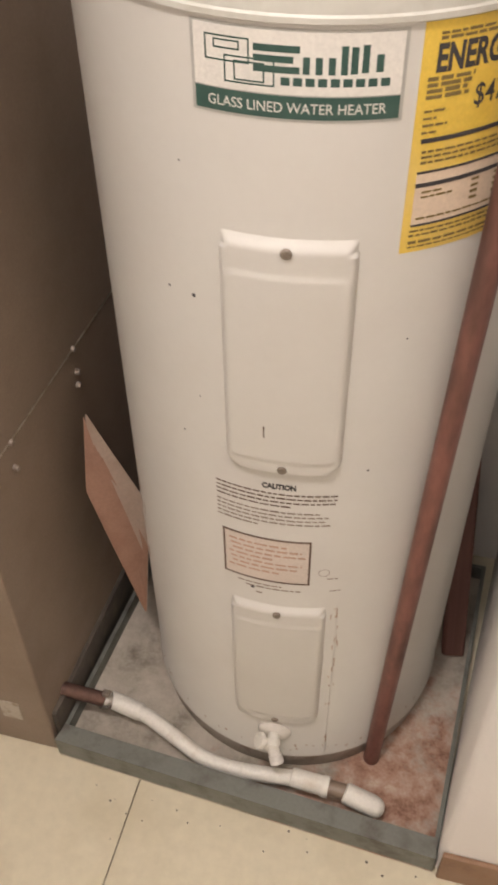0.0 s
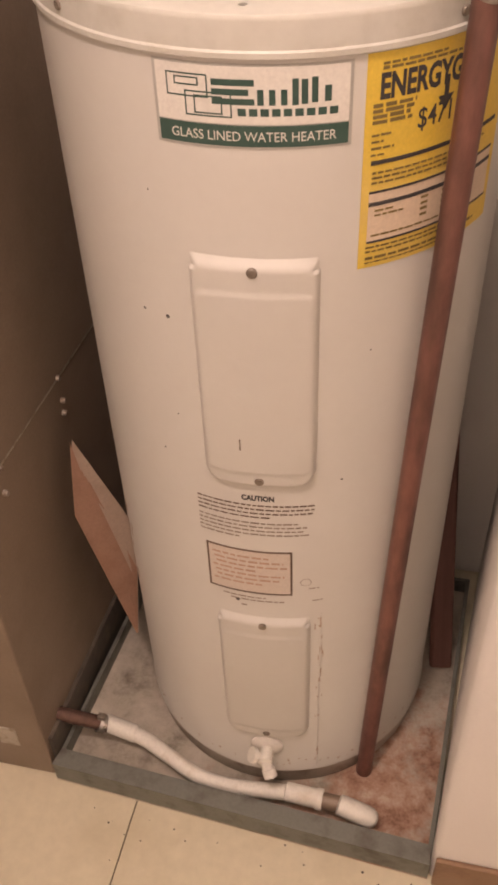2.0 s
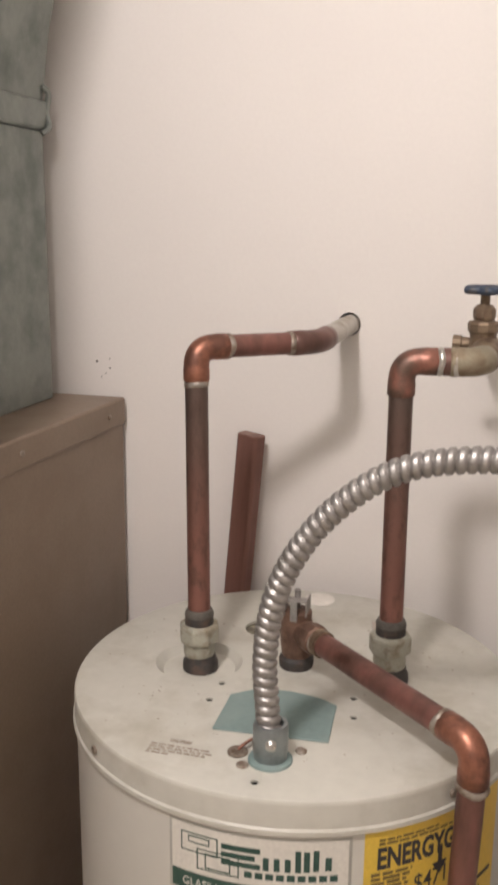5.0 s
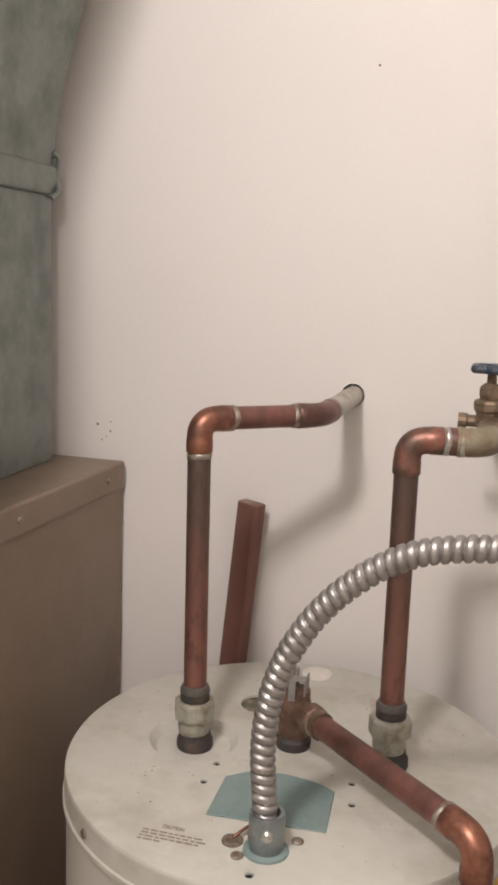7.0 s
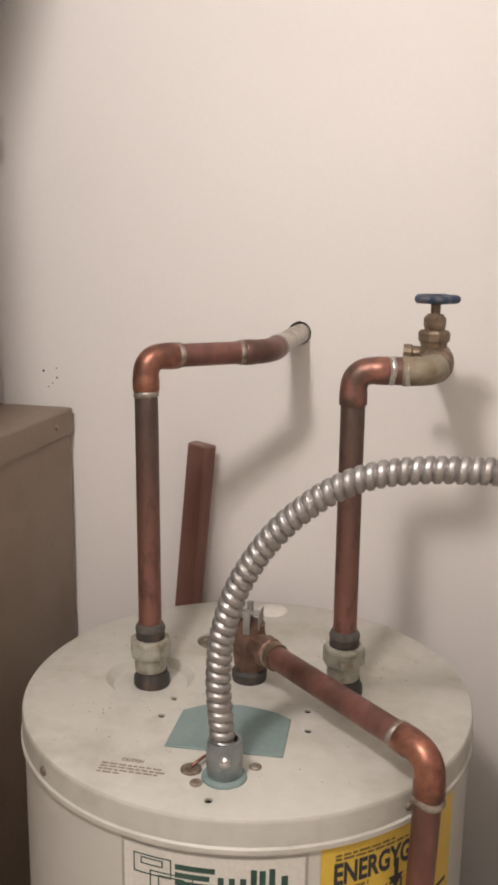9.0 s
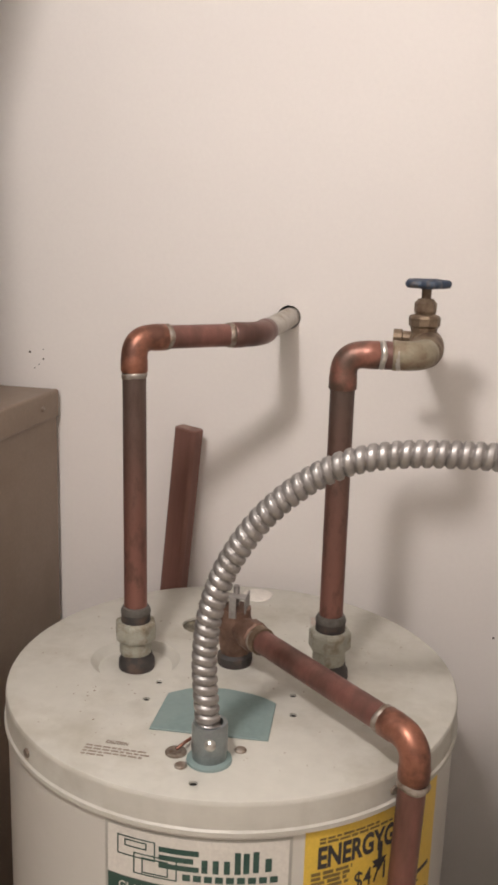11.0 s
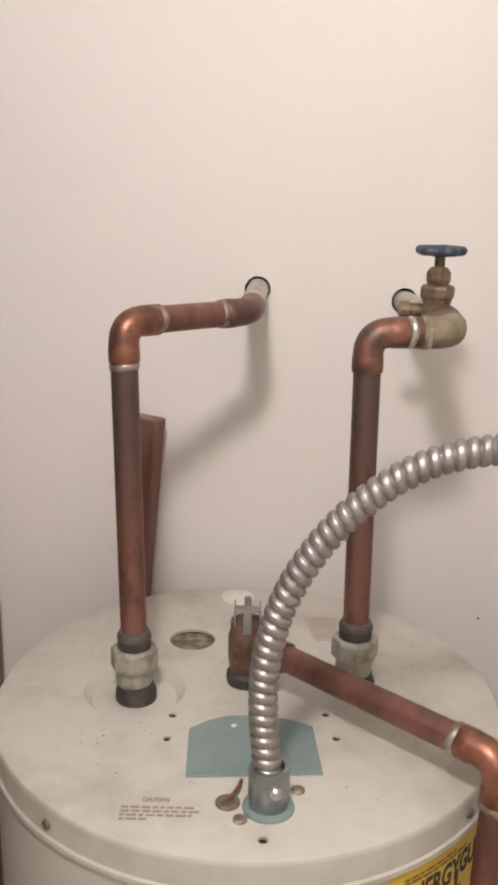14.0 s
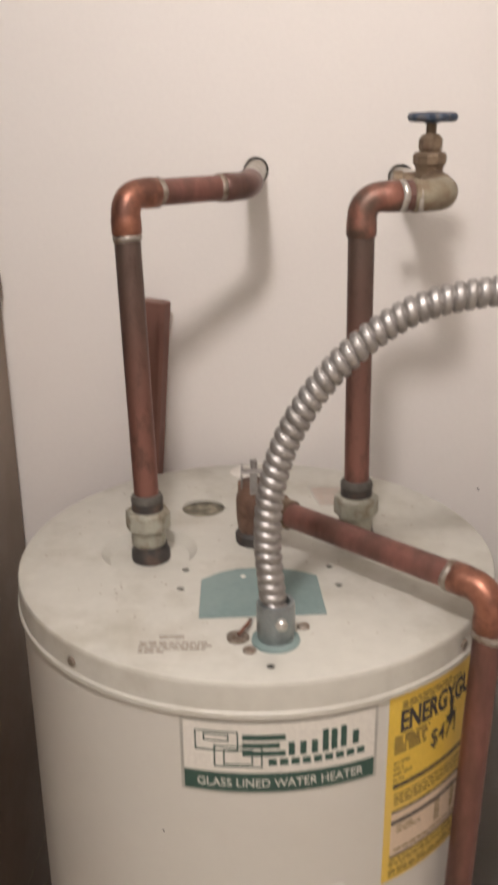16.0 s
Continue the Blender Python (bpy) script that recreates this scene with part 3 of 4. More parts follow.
# brand label: plain shapes for the maker's mark, lettering for the description
label = part("maker_label", round_patch(-14.9, 25.5, 1.1535, 1.2165, R - 0.0003, R + 0.0004, 24), LABEL_RIM, heater, "grey-rimmed maker's label with a green band")
A0 = -14.9
W = radians(40.3) * R
part("label_face", round_patch(-14.2, 24.8, 1.1725, 1.2145, R, R + 0.0007, 24), LABEL, label)
part("green_band", round_patch(-14.2, 24.8, 1.1555, 1.1715, R, R + 0.0007, 24), GREEN, label)
jacket_mesh(letters("GLASS LINED WATER HEATER", 0.0105, W * 0.84), A0 + 3.4, 1.1598, R + 0.0009, label, "lettering", LABEL)
U = W / 1065


def mark_box(x0, y0, x1, y1):
    mark, n = bmesh.new(), max(1, int((x1 - x0) / 40))
    xs = [(x0 + (x1 - x0) * k / n - 75) * U for k in range(n + 1)]
    lo, hi = -(y1 - 100) * 0.0001276, -(y0 - 100) * 0.0001276
    cols = [(mark.verts.new((x, lo, 0.0002)), mark.verts.new((x, hi, 0.0002))) for x in xs]
    for a, b in zip(cols, cols[1:]):
        mark.faces.new((a[0], b[0], b[1], a[1]))
    jacket_mesh(mark, A0, 1.2165, R + 0.0007, label, "mark", GREEN)


for x0, y0, x1, y1 in ((405, 185, 630, 222), (405, 240, 600, 276), (405, 294, 630, 330), (645, 240, 678, 330), (706, 240, 739, 330), (767, 240, 800, 330), (825, 180, 858, 330), (872, 185, 906, 326), (925, 175, 958, 320), (992, 226, 1028, 318), *((540 + 60 * k, 350, 584 + 60 * k, 394) for k in range(9))):
    mark_box(x0, y0, x1, y1)
for x0, y0, x1, y1 in ((155, 165, 385, 300), (200, 185, 335, 235), (255, 262, 510, 408), (305, 285, 460, 392)):
    for q in ((x0, y0, x1, y0 + 9), (x0, y1 - 9, x1, y1), (x0, y0, x0 + 8, y1), (x1 - 8, y0, x1, y1)):
        mark_box(*q)

# yellow energy label
energy = part("energy_label", round_patch(28.2, 69.0, 1.043, 1.2185, R - 0.0003, R + 0.0004, 28), YELLOW, heater, "yellow printed energy cost label")
E0, ET = 28.2, 1.2185
part("table_panel", round_patch(30.0, 67.0, ET - 0.151, ET - 0.109, R, R + 0.0006, 24), CREAM_LABEL, energy)
jacket_mesh(letters("ENERGYGUIDE", 0.026, 0.112, bold=0.0009), E0 + 3.0, ET - 0.0335, R + 0.0007, energy, "lettering", INK)
jacket_mesh(letters("$471", 0.023, 0.032, bold=0.0001), E0 + 12.2, ET - 0.063, R + 0.0007, energy, "lettering", INK)
arrow = box(-0.0022, -0.020, 0, 0.0022, 0.0, 0.0002)
head_ = [arrow.verts.new(p) for p in ((-0.008, -0.015, 0.0001), (0.008, -0.015, 0.0001), (0, -0.027, 0.0001))]
arrow.faces.new(head_)
jacket_mesh(arrow, E0 + 19.0, ET - 0.0275, R + 0.0008, energy, "arrow", INK)
for dz, h in ((0.0815, 0.0034), (0.107, 0.0018), (0.1165, 0.0034), (0.151, 0.0018)):
    part("rule", round_patch(30.0, 67.0, ET - dz - h, ET - dz, R, R + 0.0009, 20), INK, energy)
rows = [(0.006, -0.040 - 0.0042 * k, (0.036, 0.034, 0.031, 0.033)[k], 0.0032) for k in range(4)]
bars(rows, energy, "fine_print", LABEL_INK, E0, ET, R + 0.0007, 3)
rows = [(0.012, -0.009, 0.055, 0.0022), (0.012, -0.0125, 0.07, 0.0022)]
rows += [(0.006, -0.062 - 0.0052 * k, (0.018, 0.010, 0.019, 0.011)[k], 0.0019) for k in range(4)]
rows += [(0.008, -0.0925 - 0.0042 * k, 0.118 - 0.012 * k, 0.0019) for k in range(3)]
rows += [(0.012, -0.125, 0.018, 0.0018), (0.012, -0.129, 0.026, 0.0018), (0.010, -0.147, 0.10, 0.0018)]
rows += [(0.055 + 0.022 * j, -0.124 - 0.0052 * k, 0.007, 0.0026) for j in range(3) for k in range(4)]
rows += [(0.006, -0.1575, 0.11, 0.0019), (0.006, -0.1615, 0.10, 0.0019), (0.006, -0.168, 0.12, 0.0026), (0.006, -0.1715, 0.08, 0.0014)]
bars(rows, energy, "fine_print", LABEL_INK, E0, ET, R + 0.0008, 4)

# printed caution and rating plate
jacket_mesh(letters("CAUTION", 0.0100, 0.034, bold=0.0005), -1.0, 0.7735, R + 0.0003, heater, "caution_heading", INK)
rows = [(-0.064, -0.0059 * k, (0.134, 0.134, 0.132, 0.084, 0.116, 0.126, 0.122, 0.128, 0.048)[k], 0.0031) for k in range(9)]
rows = [(x, y - (0.0035 if i > 3 else 0), w * 0.93, 0.0022) for i, (x, y, w, h) in enumerate(rows)]
bars(rows[:4], heater, "caution_print", BORDER_INK, 3.0, 0.7650, R + 0.0003, 8)
bars(rows[4:], heater, "caution_print", BROWN_INK, 3.0, 0.7650, R + 0.0003, 18)
plate = part("rating_plate", round_patch(-12.8, 13.0, 0.621, 0.6937, R - 0.0003, R + 0.0003, 16), PLATE, heater, "printed rating plate with a dark border")
for a0, a1, z0, z1 in ((-13.0, 13.2, 0.6922, 0.6944), (-13.0, 13.2, 0.6202, 0.6224), (-13.0, -12.4, 0.621, 0.6937), (12.6, 13.2, 0.621, 0.6937)):
    part("border", round_patch(a0, a1, z0, z1, R, R + 0.0006, 16), BORDER_INK, plate)
rows = [(0.006 + 0.002 * (k % 3), -0.013 - 0.0075 * k, (0.064, 0.078, 0.080, 0.05, 0.079, 0.073, 0.056)[k], 0.0032) for k in range(7)]
bars(rows, plate, "plate_print", PLATE_INK, -12.8, 0.6937, R + 0.0005, 9)
rows = [(0.005, -0.008, 0.05, 0.0022), (0.014, -0.0135, 0.062, 0.0022), (0.104, 0.010, 0.014, 0.002), (0.108, -0.012, 0.012, 0.0018), (0.026, -0.024, 0.008, 0.0026)]
bars(rows, heater, "small_print", BROWN_INK, -10, 0.6195, R + 0.0003, 10)
seal = bmesh.new()
for k in range(16):
    a, b = 2 * math.pi * k / 16, 2 * math.pi * (k + 0.8) / 16
    seal.faces.new([seal.verts.new((r * math.cos(q), r * math.sin(q), 0.0001)) for r, q in ((0.0055, a), (0.0065, a), (0.0065, b), (0.0055, b))])
jacket_mesh(seal, 17.3, 0.6420, R + 0.0003, heater, "seal_mark", BROWN_INK)

# drain valve
DA = 3.6
n_out = on_jacket(DA, 0, 1) - Vector((CX, CY, 0))
p = on_jacket(DA, 0.2870, R - 0.001)
drain = part("drain_valve", lathe(((0, 0), (0.022, 0), (0.022, 0.003), (0.017, 0.006), (0.011, 0.008), (0, 0.008)), p, 28, n_out), WHITE_PLASTIC, heater, "white plastic drain valve", True)
p2 = p + n_out * 0.007
part("valve_body", lathe(((0, 0), (0.0085, 0), (0.0085, 0.009), (0.0105, 0.010), (0.0105, 0.021), (0.008, 0.023), (0, 0.023)), p2, 20, n_out), PVC, drain, "", True)
q = p2 + n_out * 0.015
out = Vector((0.42, -0.60, -0.68)).normalized()
part("outlet", lathe(((0.0, 0), (0.0085, 0), (0.0082, 0.014), (0.0095, 0.015), (0.0095, 0.026), (0.007, 0.026), (0.007, 0.018), (0, 0.018)), q, 20, out), WHITE_PLASTIC, drain, "", True)
part("knob", lathe(((0, 0), (0.005, 0), (0.005, 0.008), (0.011, 0.009), (0.011, 0.015), (0, 0.016)), q + Vector((-0.006, 0, 0.004)), 10, (-0.75, -0.3, 0.5)), PVC, drain)

# teal cover plate, cap, print and dust on the lid
plate_xy = ((-0.0396, -0.1330), (0.0614, -0.1264), (0.0570, -0.0640), (0.045, -0.0575), (0.033, -0.0530), (0.010, -0.0495), (-0.012, -0.0515), (-0.026, -0.0580), (-0.0414, -0.0708))
cover = part("junction_cover", rounded(prism(plate_xy, LID, LID + 0.0016), 0.0004, 1), TEAL, heater, "teal painted junction cover plate")
part("rivet", disc(-0.006, -0.066, LID + 0.0014, 0.0022, 0.0008, 12), WHITE_PLASTIC, cover)
part("hole_plug", lathe(((0, 0), (0.0175, 0), (0.0172, 0.0012), (0.014, 0.0022), (0, 0.0024)), (-0.0078, 0.1764, LID), 32), WHITE_PLASTIC, heater, "round white hole plug", True)
sticker = part("grey_sticker", prism(((0.068, 0.085), (0.086, 0.085), (0.096, 0.135), (0.058, 0.135)), LID, LID + 0.0005), STICKER, heater, "small printed sticker")
sp = bmesh.new()
for k in range(10):
    box(0.0685 - 0.0009 * k, 0.089 + 0.0045 * k, LID + 0.0005, 0.0845 + 0.0009 * k, 0.0902 + 0.0045 * k, LID + 0.0007, bm=sp)
tagged(part("fine_print", sp, PLATE_INK, sticker), kind="stuff")
lp, rnd = bmesh.new(), random.Random(12)
for k in range(4):
    x = -0.082
    while x < -0.034 - (0.03 if k == 3 else 0):
        w = rnd.uniform(0.003, 0.008)
        box(x, -0.1685 - 0.0042 * k, LID, x + w, -0.1667 - 0.0042 * k, LID + 0.00035, bm=lp)
        x += w + 0.0014
part("lid_print", lp, BROWN_INK, heater)["kind"] = "stuff"
ct = letters("CAUTION", 0.0062, 0.019, bold=0.0003)
ct.transform(Matrix.Translation((-0.068, -0.1615, LID + 0.0002)))
part("lid_heading", ct, BROWN_INK, heater)
ground_screw = part("ground_screw", disc(-0.008, -0.161, LID, 0.0088, 0.0022, 20), SCREW, heater, "tarnished earth screw with a copper wire")
part("wire", sweep(smooth_line(((-0.008, -0.161, LID + 0.003), (-0.002, -0.154, LID + 0.0065), (0.000, -0.146, LID + 0.005), (0.001, -0.136, LID + 0.001)), 6), 0.0014, 8), BRIGHT_COPPER, ground_screw)
for x, y, r in ((0.042, -0.145, 0.005), (0.001, -0.1785, 0.0052)):
    part("screw", disc(x, y, LID, r, 0.002, 16), SOLDER, heater)

smudge, rnd = bmesh.new(), random.Random(44)
for k in range(120):
    a, d = rnd.uniform(0, 2 * math.pi), 0.19 * math.sqrt(rnd.random())
    x, y, r = CX + d * math.cos(a), CY + d * math.sin(a), rnd.uniform(0.0004, 0.0013)
    if k > 80:
        u, w, wide = ((-0.085, -0.115, 0.022), (-0.105, -0.085, 0.016), (0.125, 0.055, 0.030), (-0.055, -0.150, 0.018))[k % 4]
        x, y, r = rnd.gauss(u, wide), rnd.gauss(w, wide * 0.7), rnd.uniform(0.0003, 0.0013)
    if math.hypot(x - CX, y - CY) > 0.2:
        continue
    if math.hypot(x + 0.0921, y + 0.0117) < 0.047 or math.hypot(x + 0.0487, y - 0.0816) < 0.025:
        continue
    lathe(((0, 0), (r, 0), (r * 0.5, 0.0003), (0, 0.0003)), (x, y, LID), 6, None, smudge)
tagged(part("dust_specks", smudge, SPECK, heater, "brown dust specks on the lid"), kind="stuff")

# ---- flexible conduit ----
conduit = thing("flexible_conduit", "ribbed silver flexible steel conduit on the heater lid", "conduit", at=(0.0205, -0.1641, LID))
O = Matrix.Translation((-0.0205, 0.1641, -LID))


def conduit_part(name, bm, material, parent, label=""):
    bm.transform(O)
    return part(name, bm, material, parent, label, True)


conn = conduit_part("connector", lathe(((0, 0), (0.0138, 0), (0.0138, 0.006), (0.0145, 0.007), (0.0145, 0.028), (0.0136, 0.031), (0.0108, 0.031), (0.0108, 0.018), (0, 0.018)), (0.0205, -0.1641, LID + 0.003), 28), ZINC, conduit, "zinc conduit connector")
conduit_part("flange", lathe(((0, 0), (0.0185, 0), (0.0182, 0.002), (0.016, 0.0032), (0, 0.0032)), (0.0205, -0.1641, LID), 32), TEAL, conduit, "teal locknut flange")
conduit_part("screw", lathe(((0, 0), (0.0045, 0), (0.0045, 0.004), (0.0025, 0.006), (0, 0.006)), (0.0240, -0.1772, LID + 0.022), 12, (0.25, -1, 0.1)), BRIGHT_SOLDER, conduit)
way = smooth_line(((0.0200, -0.1641, 1.272), (0.0170, -0.1637, 1.300), (0.0145, -0.1626, 1.3358), (0.0180, -0.1614, 1.3748), (0.0300, -0.1603, 1.4132), (0.0537, -0.1596, 1.4518), (0.0847, -0.1589, 1.4824), (0.1172, -0.1580, 1.5017), (0.1548, -0.1571, 1.5108), (0.2025, -0.1568, 1.5141), (0.2400, -0.1562, 1.5130), (0.2730, -0.1555, 1.5100)), 30)
run, dense = [0.0], []
for a, b in zip(way, way[1:]):
    run.append(run[-1] + (b - a).length)
PITCH, SUB, SIDES = 0.0081, 9, 28
count = int(run[-1] / PITCH) * SUB
k = 0
for i in range(count + 1):
    s = run[-1] * i / count
    while k < len(run) - 2 and run[k + 1] < s:
        k += 1
    f = (s - run[k]) / (run[k + 1] - run[k])
    dense.append(way[k].lerp(way[k + 1], min(f, 1)))
hose_bm, up, rings = bmesh.new(), Vector((0, 1, 0)), []
for i, p in enumerate(dense):
    d = (dense[min(i + 1, count)] - dense[max(i - 1, 0)]).normalized()
    up = (up - d * up.dot(d)).normalized()
    side, ring_ = d.cross(up), []
    for j in range(SIDES):
        a = 2 * math.pi * j / SIDES
        f = abs(math.sin(math.pi * (i / SUB + j / SIDES)))
        r = 0.0074 + 0.0028 * min(1.0, 1.35 * f) ** 0.85
        ring_.append(hose_bm.verts.new(p + (up * math.cos(a) + side * math.sin(a)) * r))
    rings.append(ring_)
for a, b in zip(rings, rings[1:]):
    for j in range(SIDES):
        hose_bm.faces.new((a[j], a[(j + 1) % SIDES], b[(j + 1) % SIDES], b[j]))
conduit_part("hose", hose_bm, STEEL, conduit)

# ---- water pipes ----
PR = 0.0111


def union(x, y, parent, low=0.0):
    z = LID - low
    part("nipple", lathe(((0, 0), (0.0172, 0), (0.0178, 0.002), (0.0174, 0.009), (0.0150, 0.0125), (0.0150, 0.016), (0, 0.016)), (x + 0.0012, y, z), 24), DARK_RUBBER, parent, "dark dielectric nipple", True)
    part("union_body", lathe(((0, 0.013), (0.0132, 0.013), (0.0152, 0.0165), (0.0158, 0.022), (0.0150, 0.027), (0.0160, 0.032), (0, 0.032)), (x, y, z), 24), UNION, parent, "limed union body", True)
    nut = lathe(((0, 0.030), (0.0180, 0.030), (0.0198, 0.0315), (0.0203, 0.034), (0.0203, 0.045), (0.0196, 0.0475), (0.0178, 0.0490), (0.0150, 0.0490), (0, 0.0480)), (x, y, z), 8)
    bmesh.ops.bevel(nut, geom=[e for e in nut.edges if abs(e.verts[0].co.z - e.verts[1].co.z) > 0.009], offset=0.0012, segments=2, affect="EDGES", profile=0.5)
    part("union_nut", nut, UNION, parent, "octagonal galvanised union nut")
    part("sleeve", lathe(((0, 0.046), (0.0138, 0.046), (0.0142, 0.048), (0.0140, 0.0575), (0, 0.0575)), (x, y, z), 24), DARK_RUBBER, parent, "dark plastic sleeve", True)
    part("sleeve_collar", lathe(((0, 0.0570), (0.0144, 0.0570), (0.0146, 0.0595), (0.0128, 0.0635), (0.0112, 0.0640), (0, 0.0640)), (x, y, z), 24), COLLAR, parent, "grey sleeve collar", True)


def pipe(name, points, parent, material=None, label="", r=None):
    return part(name, sweep([Vector(q) for q in points], r or PR, 24), material or COPPER, parent, label, True)


def solder_ring(p, axis, parent, r=None, material=None):
    """A lumpy ring of solder that has run a little at its underside."""
    r, rnd_ = r or PR, random.Random(int(1e5 * sum(p)))
    bm = lathe(((r, -0.0032), (r * 1.09, -0.0018), (r * 1.13, 0.0), (r * 1.07, 0.0018), (r, 0.0032)), (0, 0, 0), 24)
    waves = [rnd_.uniform(0, 6.3) for _ in range(3)]
    for v in bm.verts:
        a = math.atan2(v.co.y, v.co.x)
        v.co.z += 0.0011 * math.sin(a + waves[0]) + 0.0007 * math.sin(3 * a + waves[1])
        if v.co.x ** 2 + v.co.y ** 2 > (r * 1.05) ** 2:
            v.co.xy *= 1 + 0.03 * math.sin(2 * a + waves[2])
    turn = Vector((0, 0, 1)).rotation_difference(Vector(axis)).to_matrix().to_4x4()
    bm.transform(Matrix.Translation(p) @ turn)
    return part("solder_joint", bm, material or SOLDER, parent, "", True)


def ends(a, b, ta, tb):
    a, b = Vector(a), Vector(b)
    d = (b - a).normalized()
    return a + d * ta, b - d * tb


ZP = 1.5538
hot = thing("hot_water_pipe", "aged copper pipe rising from the heater and turning into the wall", "pipe", at=(0, 0, 0))
union(-0.0921, -0.0117, hot, 0.008)
c1, c2, w1 = (-0.1005, 0.0062, ZP + 0.008), (-0.0015, 0.1007, 1.5604), (0.0083, BACK + 0.06, 1.5660)
pipe("riser", ((-0.0923, -0.0113, LID + 0.047), (-0.1002, 0.0057, ZP - 0.013)), hot, RISER, "dark tarnished copper, reddish near the union")
elbow("elbow", (-0.0925, -0.0110, LID), c1, c2, 0.018, PR, BRIGHT_COPPER, hot, "bright copper elbow")
solder_ring((-0.0998, 0.0050, ZP - 0.026), (0, 0, 1), hot)
pipe("run", ends(c1, c2, 0.02, 0.02), hot)
solder_ring(ends(c1, c2, 0.034, 0)[0], Vector(c2) - Vector(c1), hot)
elbow("elbow", c1, c2, w1, 0.018, PR, DARK_COPPER, hot, "dark tarnished copper elbow")
solder_ring(ends(c1, c2, 0, 0.034)[1], Vector(c2) - Vector(c1), hot)
pipe("wall_stub", ends(c2, w1, 0.02, 0.0), hot, WHITE_STUB, "limed pipe end in the wall")

cold = thing("cold_water_pipe", "aged copper pipe with a blue-handled brass stop valve", "pipe")
union(0.0952, 0.0007, cold)
d1, d2, d3, w2 = (0.0933, 0.0106, ZP + 0.004), (0.1624, 0.0192, 1.5584), (0.1640, 0.0735, 1.5582), (0.1540, BACK + 0.06, 1.5545)
pipe("riser", ((0.0952, 0.0007, LID + 0.055), (0.0934, 0.0102, ZP - 0.015)), cold, RISER, "dull brown tarnished copper")
elbow("elbow", (0.0952, 0.0007, LID), d1, d2, 0.018, PR, PATCHY_COPPER, cold, "copper elbow with dark tarnish")
pipe("run", ends(d1, d2, 0.018, 0.016), cold)
solder_ring(ends(d1, d2, 0.0335, 0)[0], (1, 0.12, 0), cold, PR * 1.08, BRIGHT_SOLDER)
part("coupling", lathe(((0, 0), (0.0126, 0), (0.0126, 0.008), (0, 0.008)), ends(d1, d2, 0.036, 0)[0], 24, (1, 0.12, 0)), DARK_COPPER, cold, "", True)
solder_ring(ends(d1, d2, 0.0465, 0)[0], (1, 0.12, 0), cold, PR * 1.10, BRIGHT_SOLDER)
elbow("elbow", d1, d2, d3, 0.022, PR * 1.08, PALE_BRASS, cold, "limed brass elbow", 0.006)
valve = part("stop_valve", sweep([Vector(d3) + Vector((0, y, 0)) for y in (-0.034, -0.030, -0.012, -0.004, 0.026, 0.034, 0.052, 0.056)], [0.0120, 0.0138, 0.0138, 0.0158, 0.0158, 0.0138, 0.0138, 0.0120], 24), BRASS, cold, "tarnished brass stop valve", True)
vx, vy, vz = 0.1598, 0.0870, 1.5560
part("bonnet", lathe(((0, 0.006), (0.0128, 0.008), (0.0118, 0.016), (0.0128, 0.021), (0.0146, 0.023), (0.0150, 0.030), (0.0135, 0.0325), (0.008, 0.034), (0, 0.034)), (vx, vy, vz), 10), BRASS, valve)
part("packing_nut", lathe(((0, 0.033), (0.0095, 0.034), (0.0105, 0.037), (0.0105, 0.044), (0.007, 0.048), (0, 0.048)), (vx, vy, vz), 8), BRASS, valve)
part("stem", lathe(((0, 0.047), (0.0045, 0.047), (0.0045, 0.060), (0, 0.060)), (vx, vy, vz), 14), BRASS, valve, "", True)
wheel = bmesh.new()
loop_ = [Vector((vx + (0.0165 + 0.0024 * math.cos(5 * a)) * math.cos(a), vy + (0.0165 + 0.0024 * math.cos(5 * a)) * math.sin(a), vz + 0.062)) for a in (2 * math.pi * i / 48 for i in range(49))]
sweep(loop_, 0.0040, 10, wheel, False)
for i in range(3):
    a = 2 * math.pi * i / 3 + 0.4
    sweep([Vector((vx, vy, vz + 0.061)), Vector((vx + 0.0165 * math.cos(a), vy + 0.0165 * math.sin(a), vz + 0.062))], 0.0034, 8, wheel)
lathe(((0, 0.057), (0.0065, 0.057), (0.007, 0.064), (0.005, 0.0665), (0, 0.0665)), (vx, vy, vz), 16, None, wheel)
part("handwheel", wheel, BLUE_PAINT, valve, "blue painted handwheel", True)
part("bleed_cap", lathe(((0, 0), (0.0058, 0), (0.0058, 0.012), (0.0072, 0.013), (0.0072, 0.021), (0, 0.021)), (vx - 0.008, vy + 0.018, vz + 0.009), 12, (-1, 0, 0.02)), BRASS, valve)
pipe("wall_stub", ((0.1630, 0.1255, 1.5580), w2), cold, WHITE_STUB, "limed pipe end in the wall")

# ---- relief valve and discharge pipe ----
relief = thing("relief_valve", "tarnished brass relief valve with a steel test lever", "valve", at=(0, 0, 0))
tx, ty = 0.0029, 0.0069
part("nipple", lathe(((0, 0), (0.0165, 0), (0.0172, 0.003), (0.0172, 0.009), (0.014, 0.012), (0, 0.012)), (tx, ty, LID), 24), DARK_RUBBER, relief, "dark base nipple", True)
part("body", lathe(((0, 0.010), (0.0135, 0.010), (0.0150, 0.016), (0.0162, 0.026), (0.0162, 0.044), (0.0145, 0.050), (0.0145, 0.058), (0.010, 0.060), (0, 0.060)), (tx, ty, LID), 28), RED_BRASS, relief, "", True)
lever = bmesh.new()
box(tx - 0.0115, ty - 0.011, LID + 0.056, tx - 0.010, ty + 0.009, LID + 0.073, 0.0004, lever)
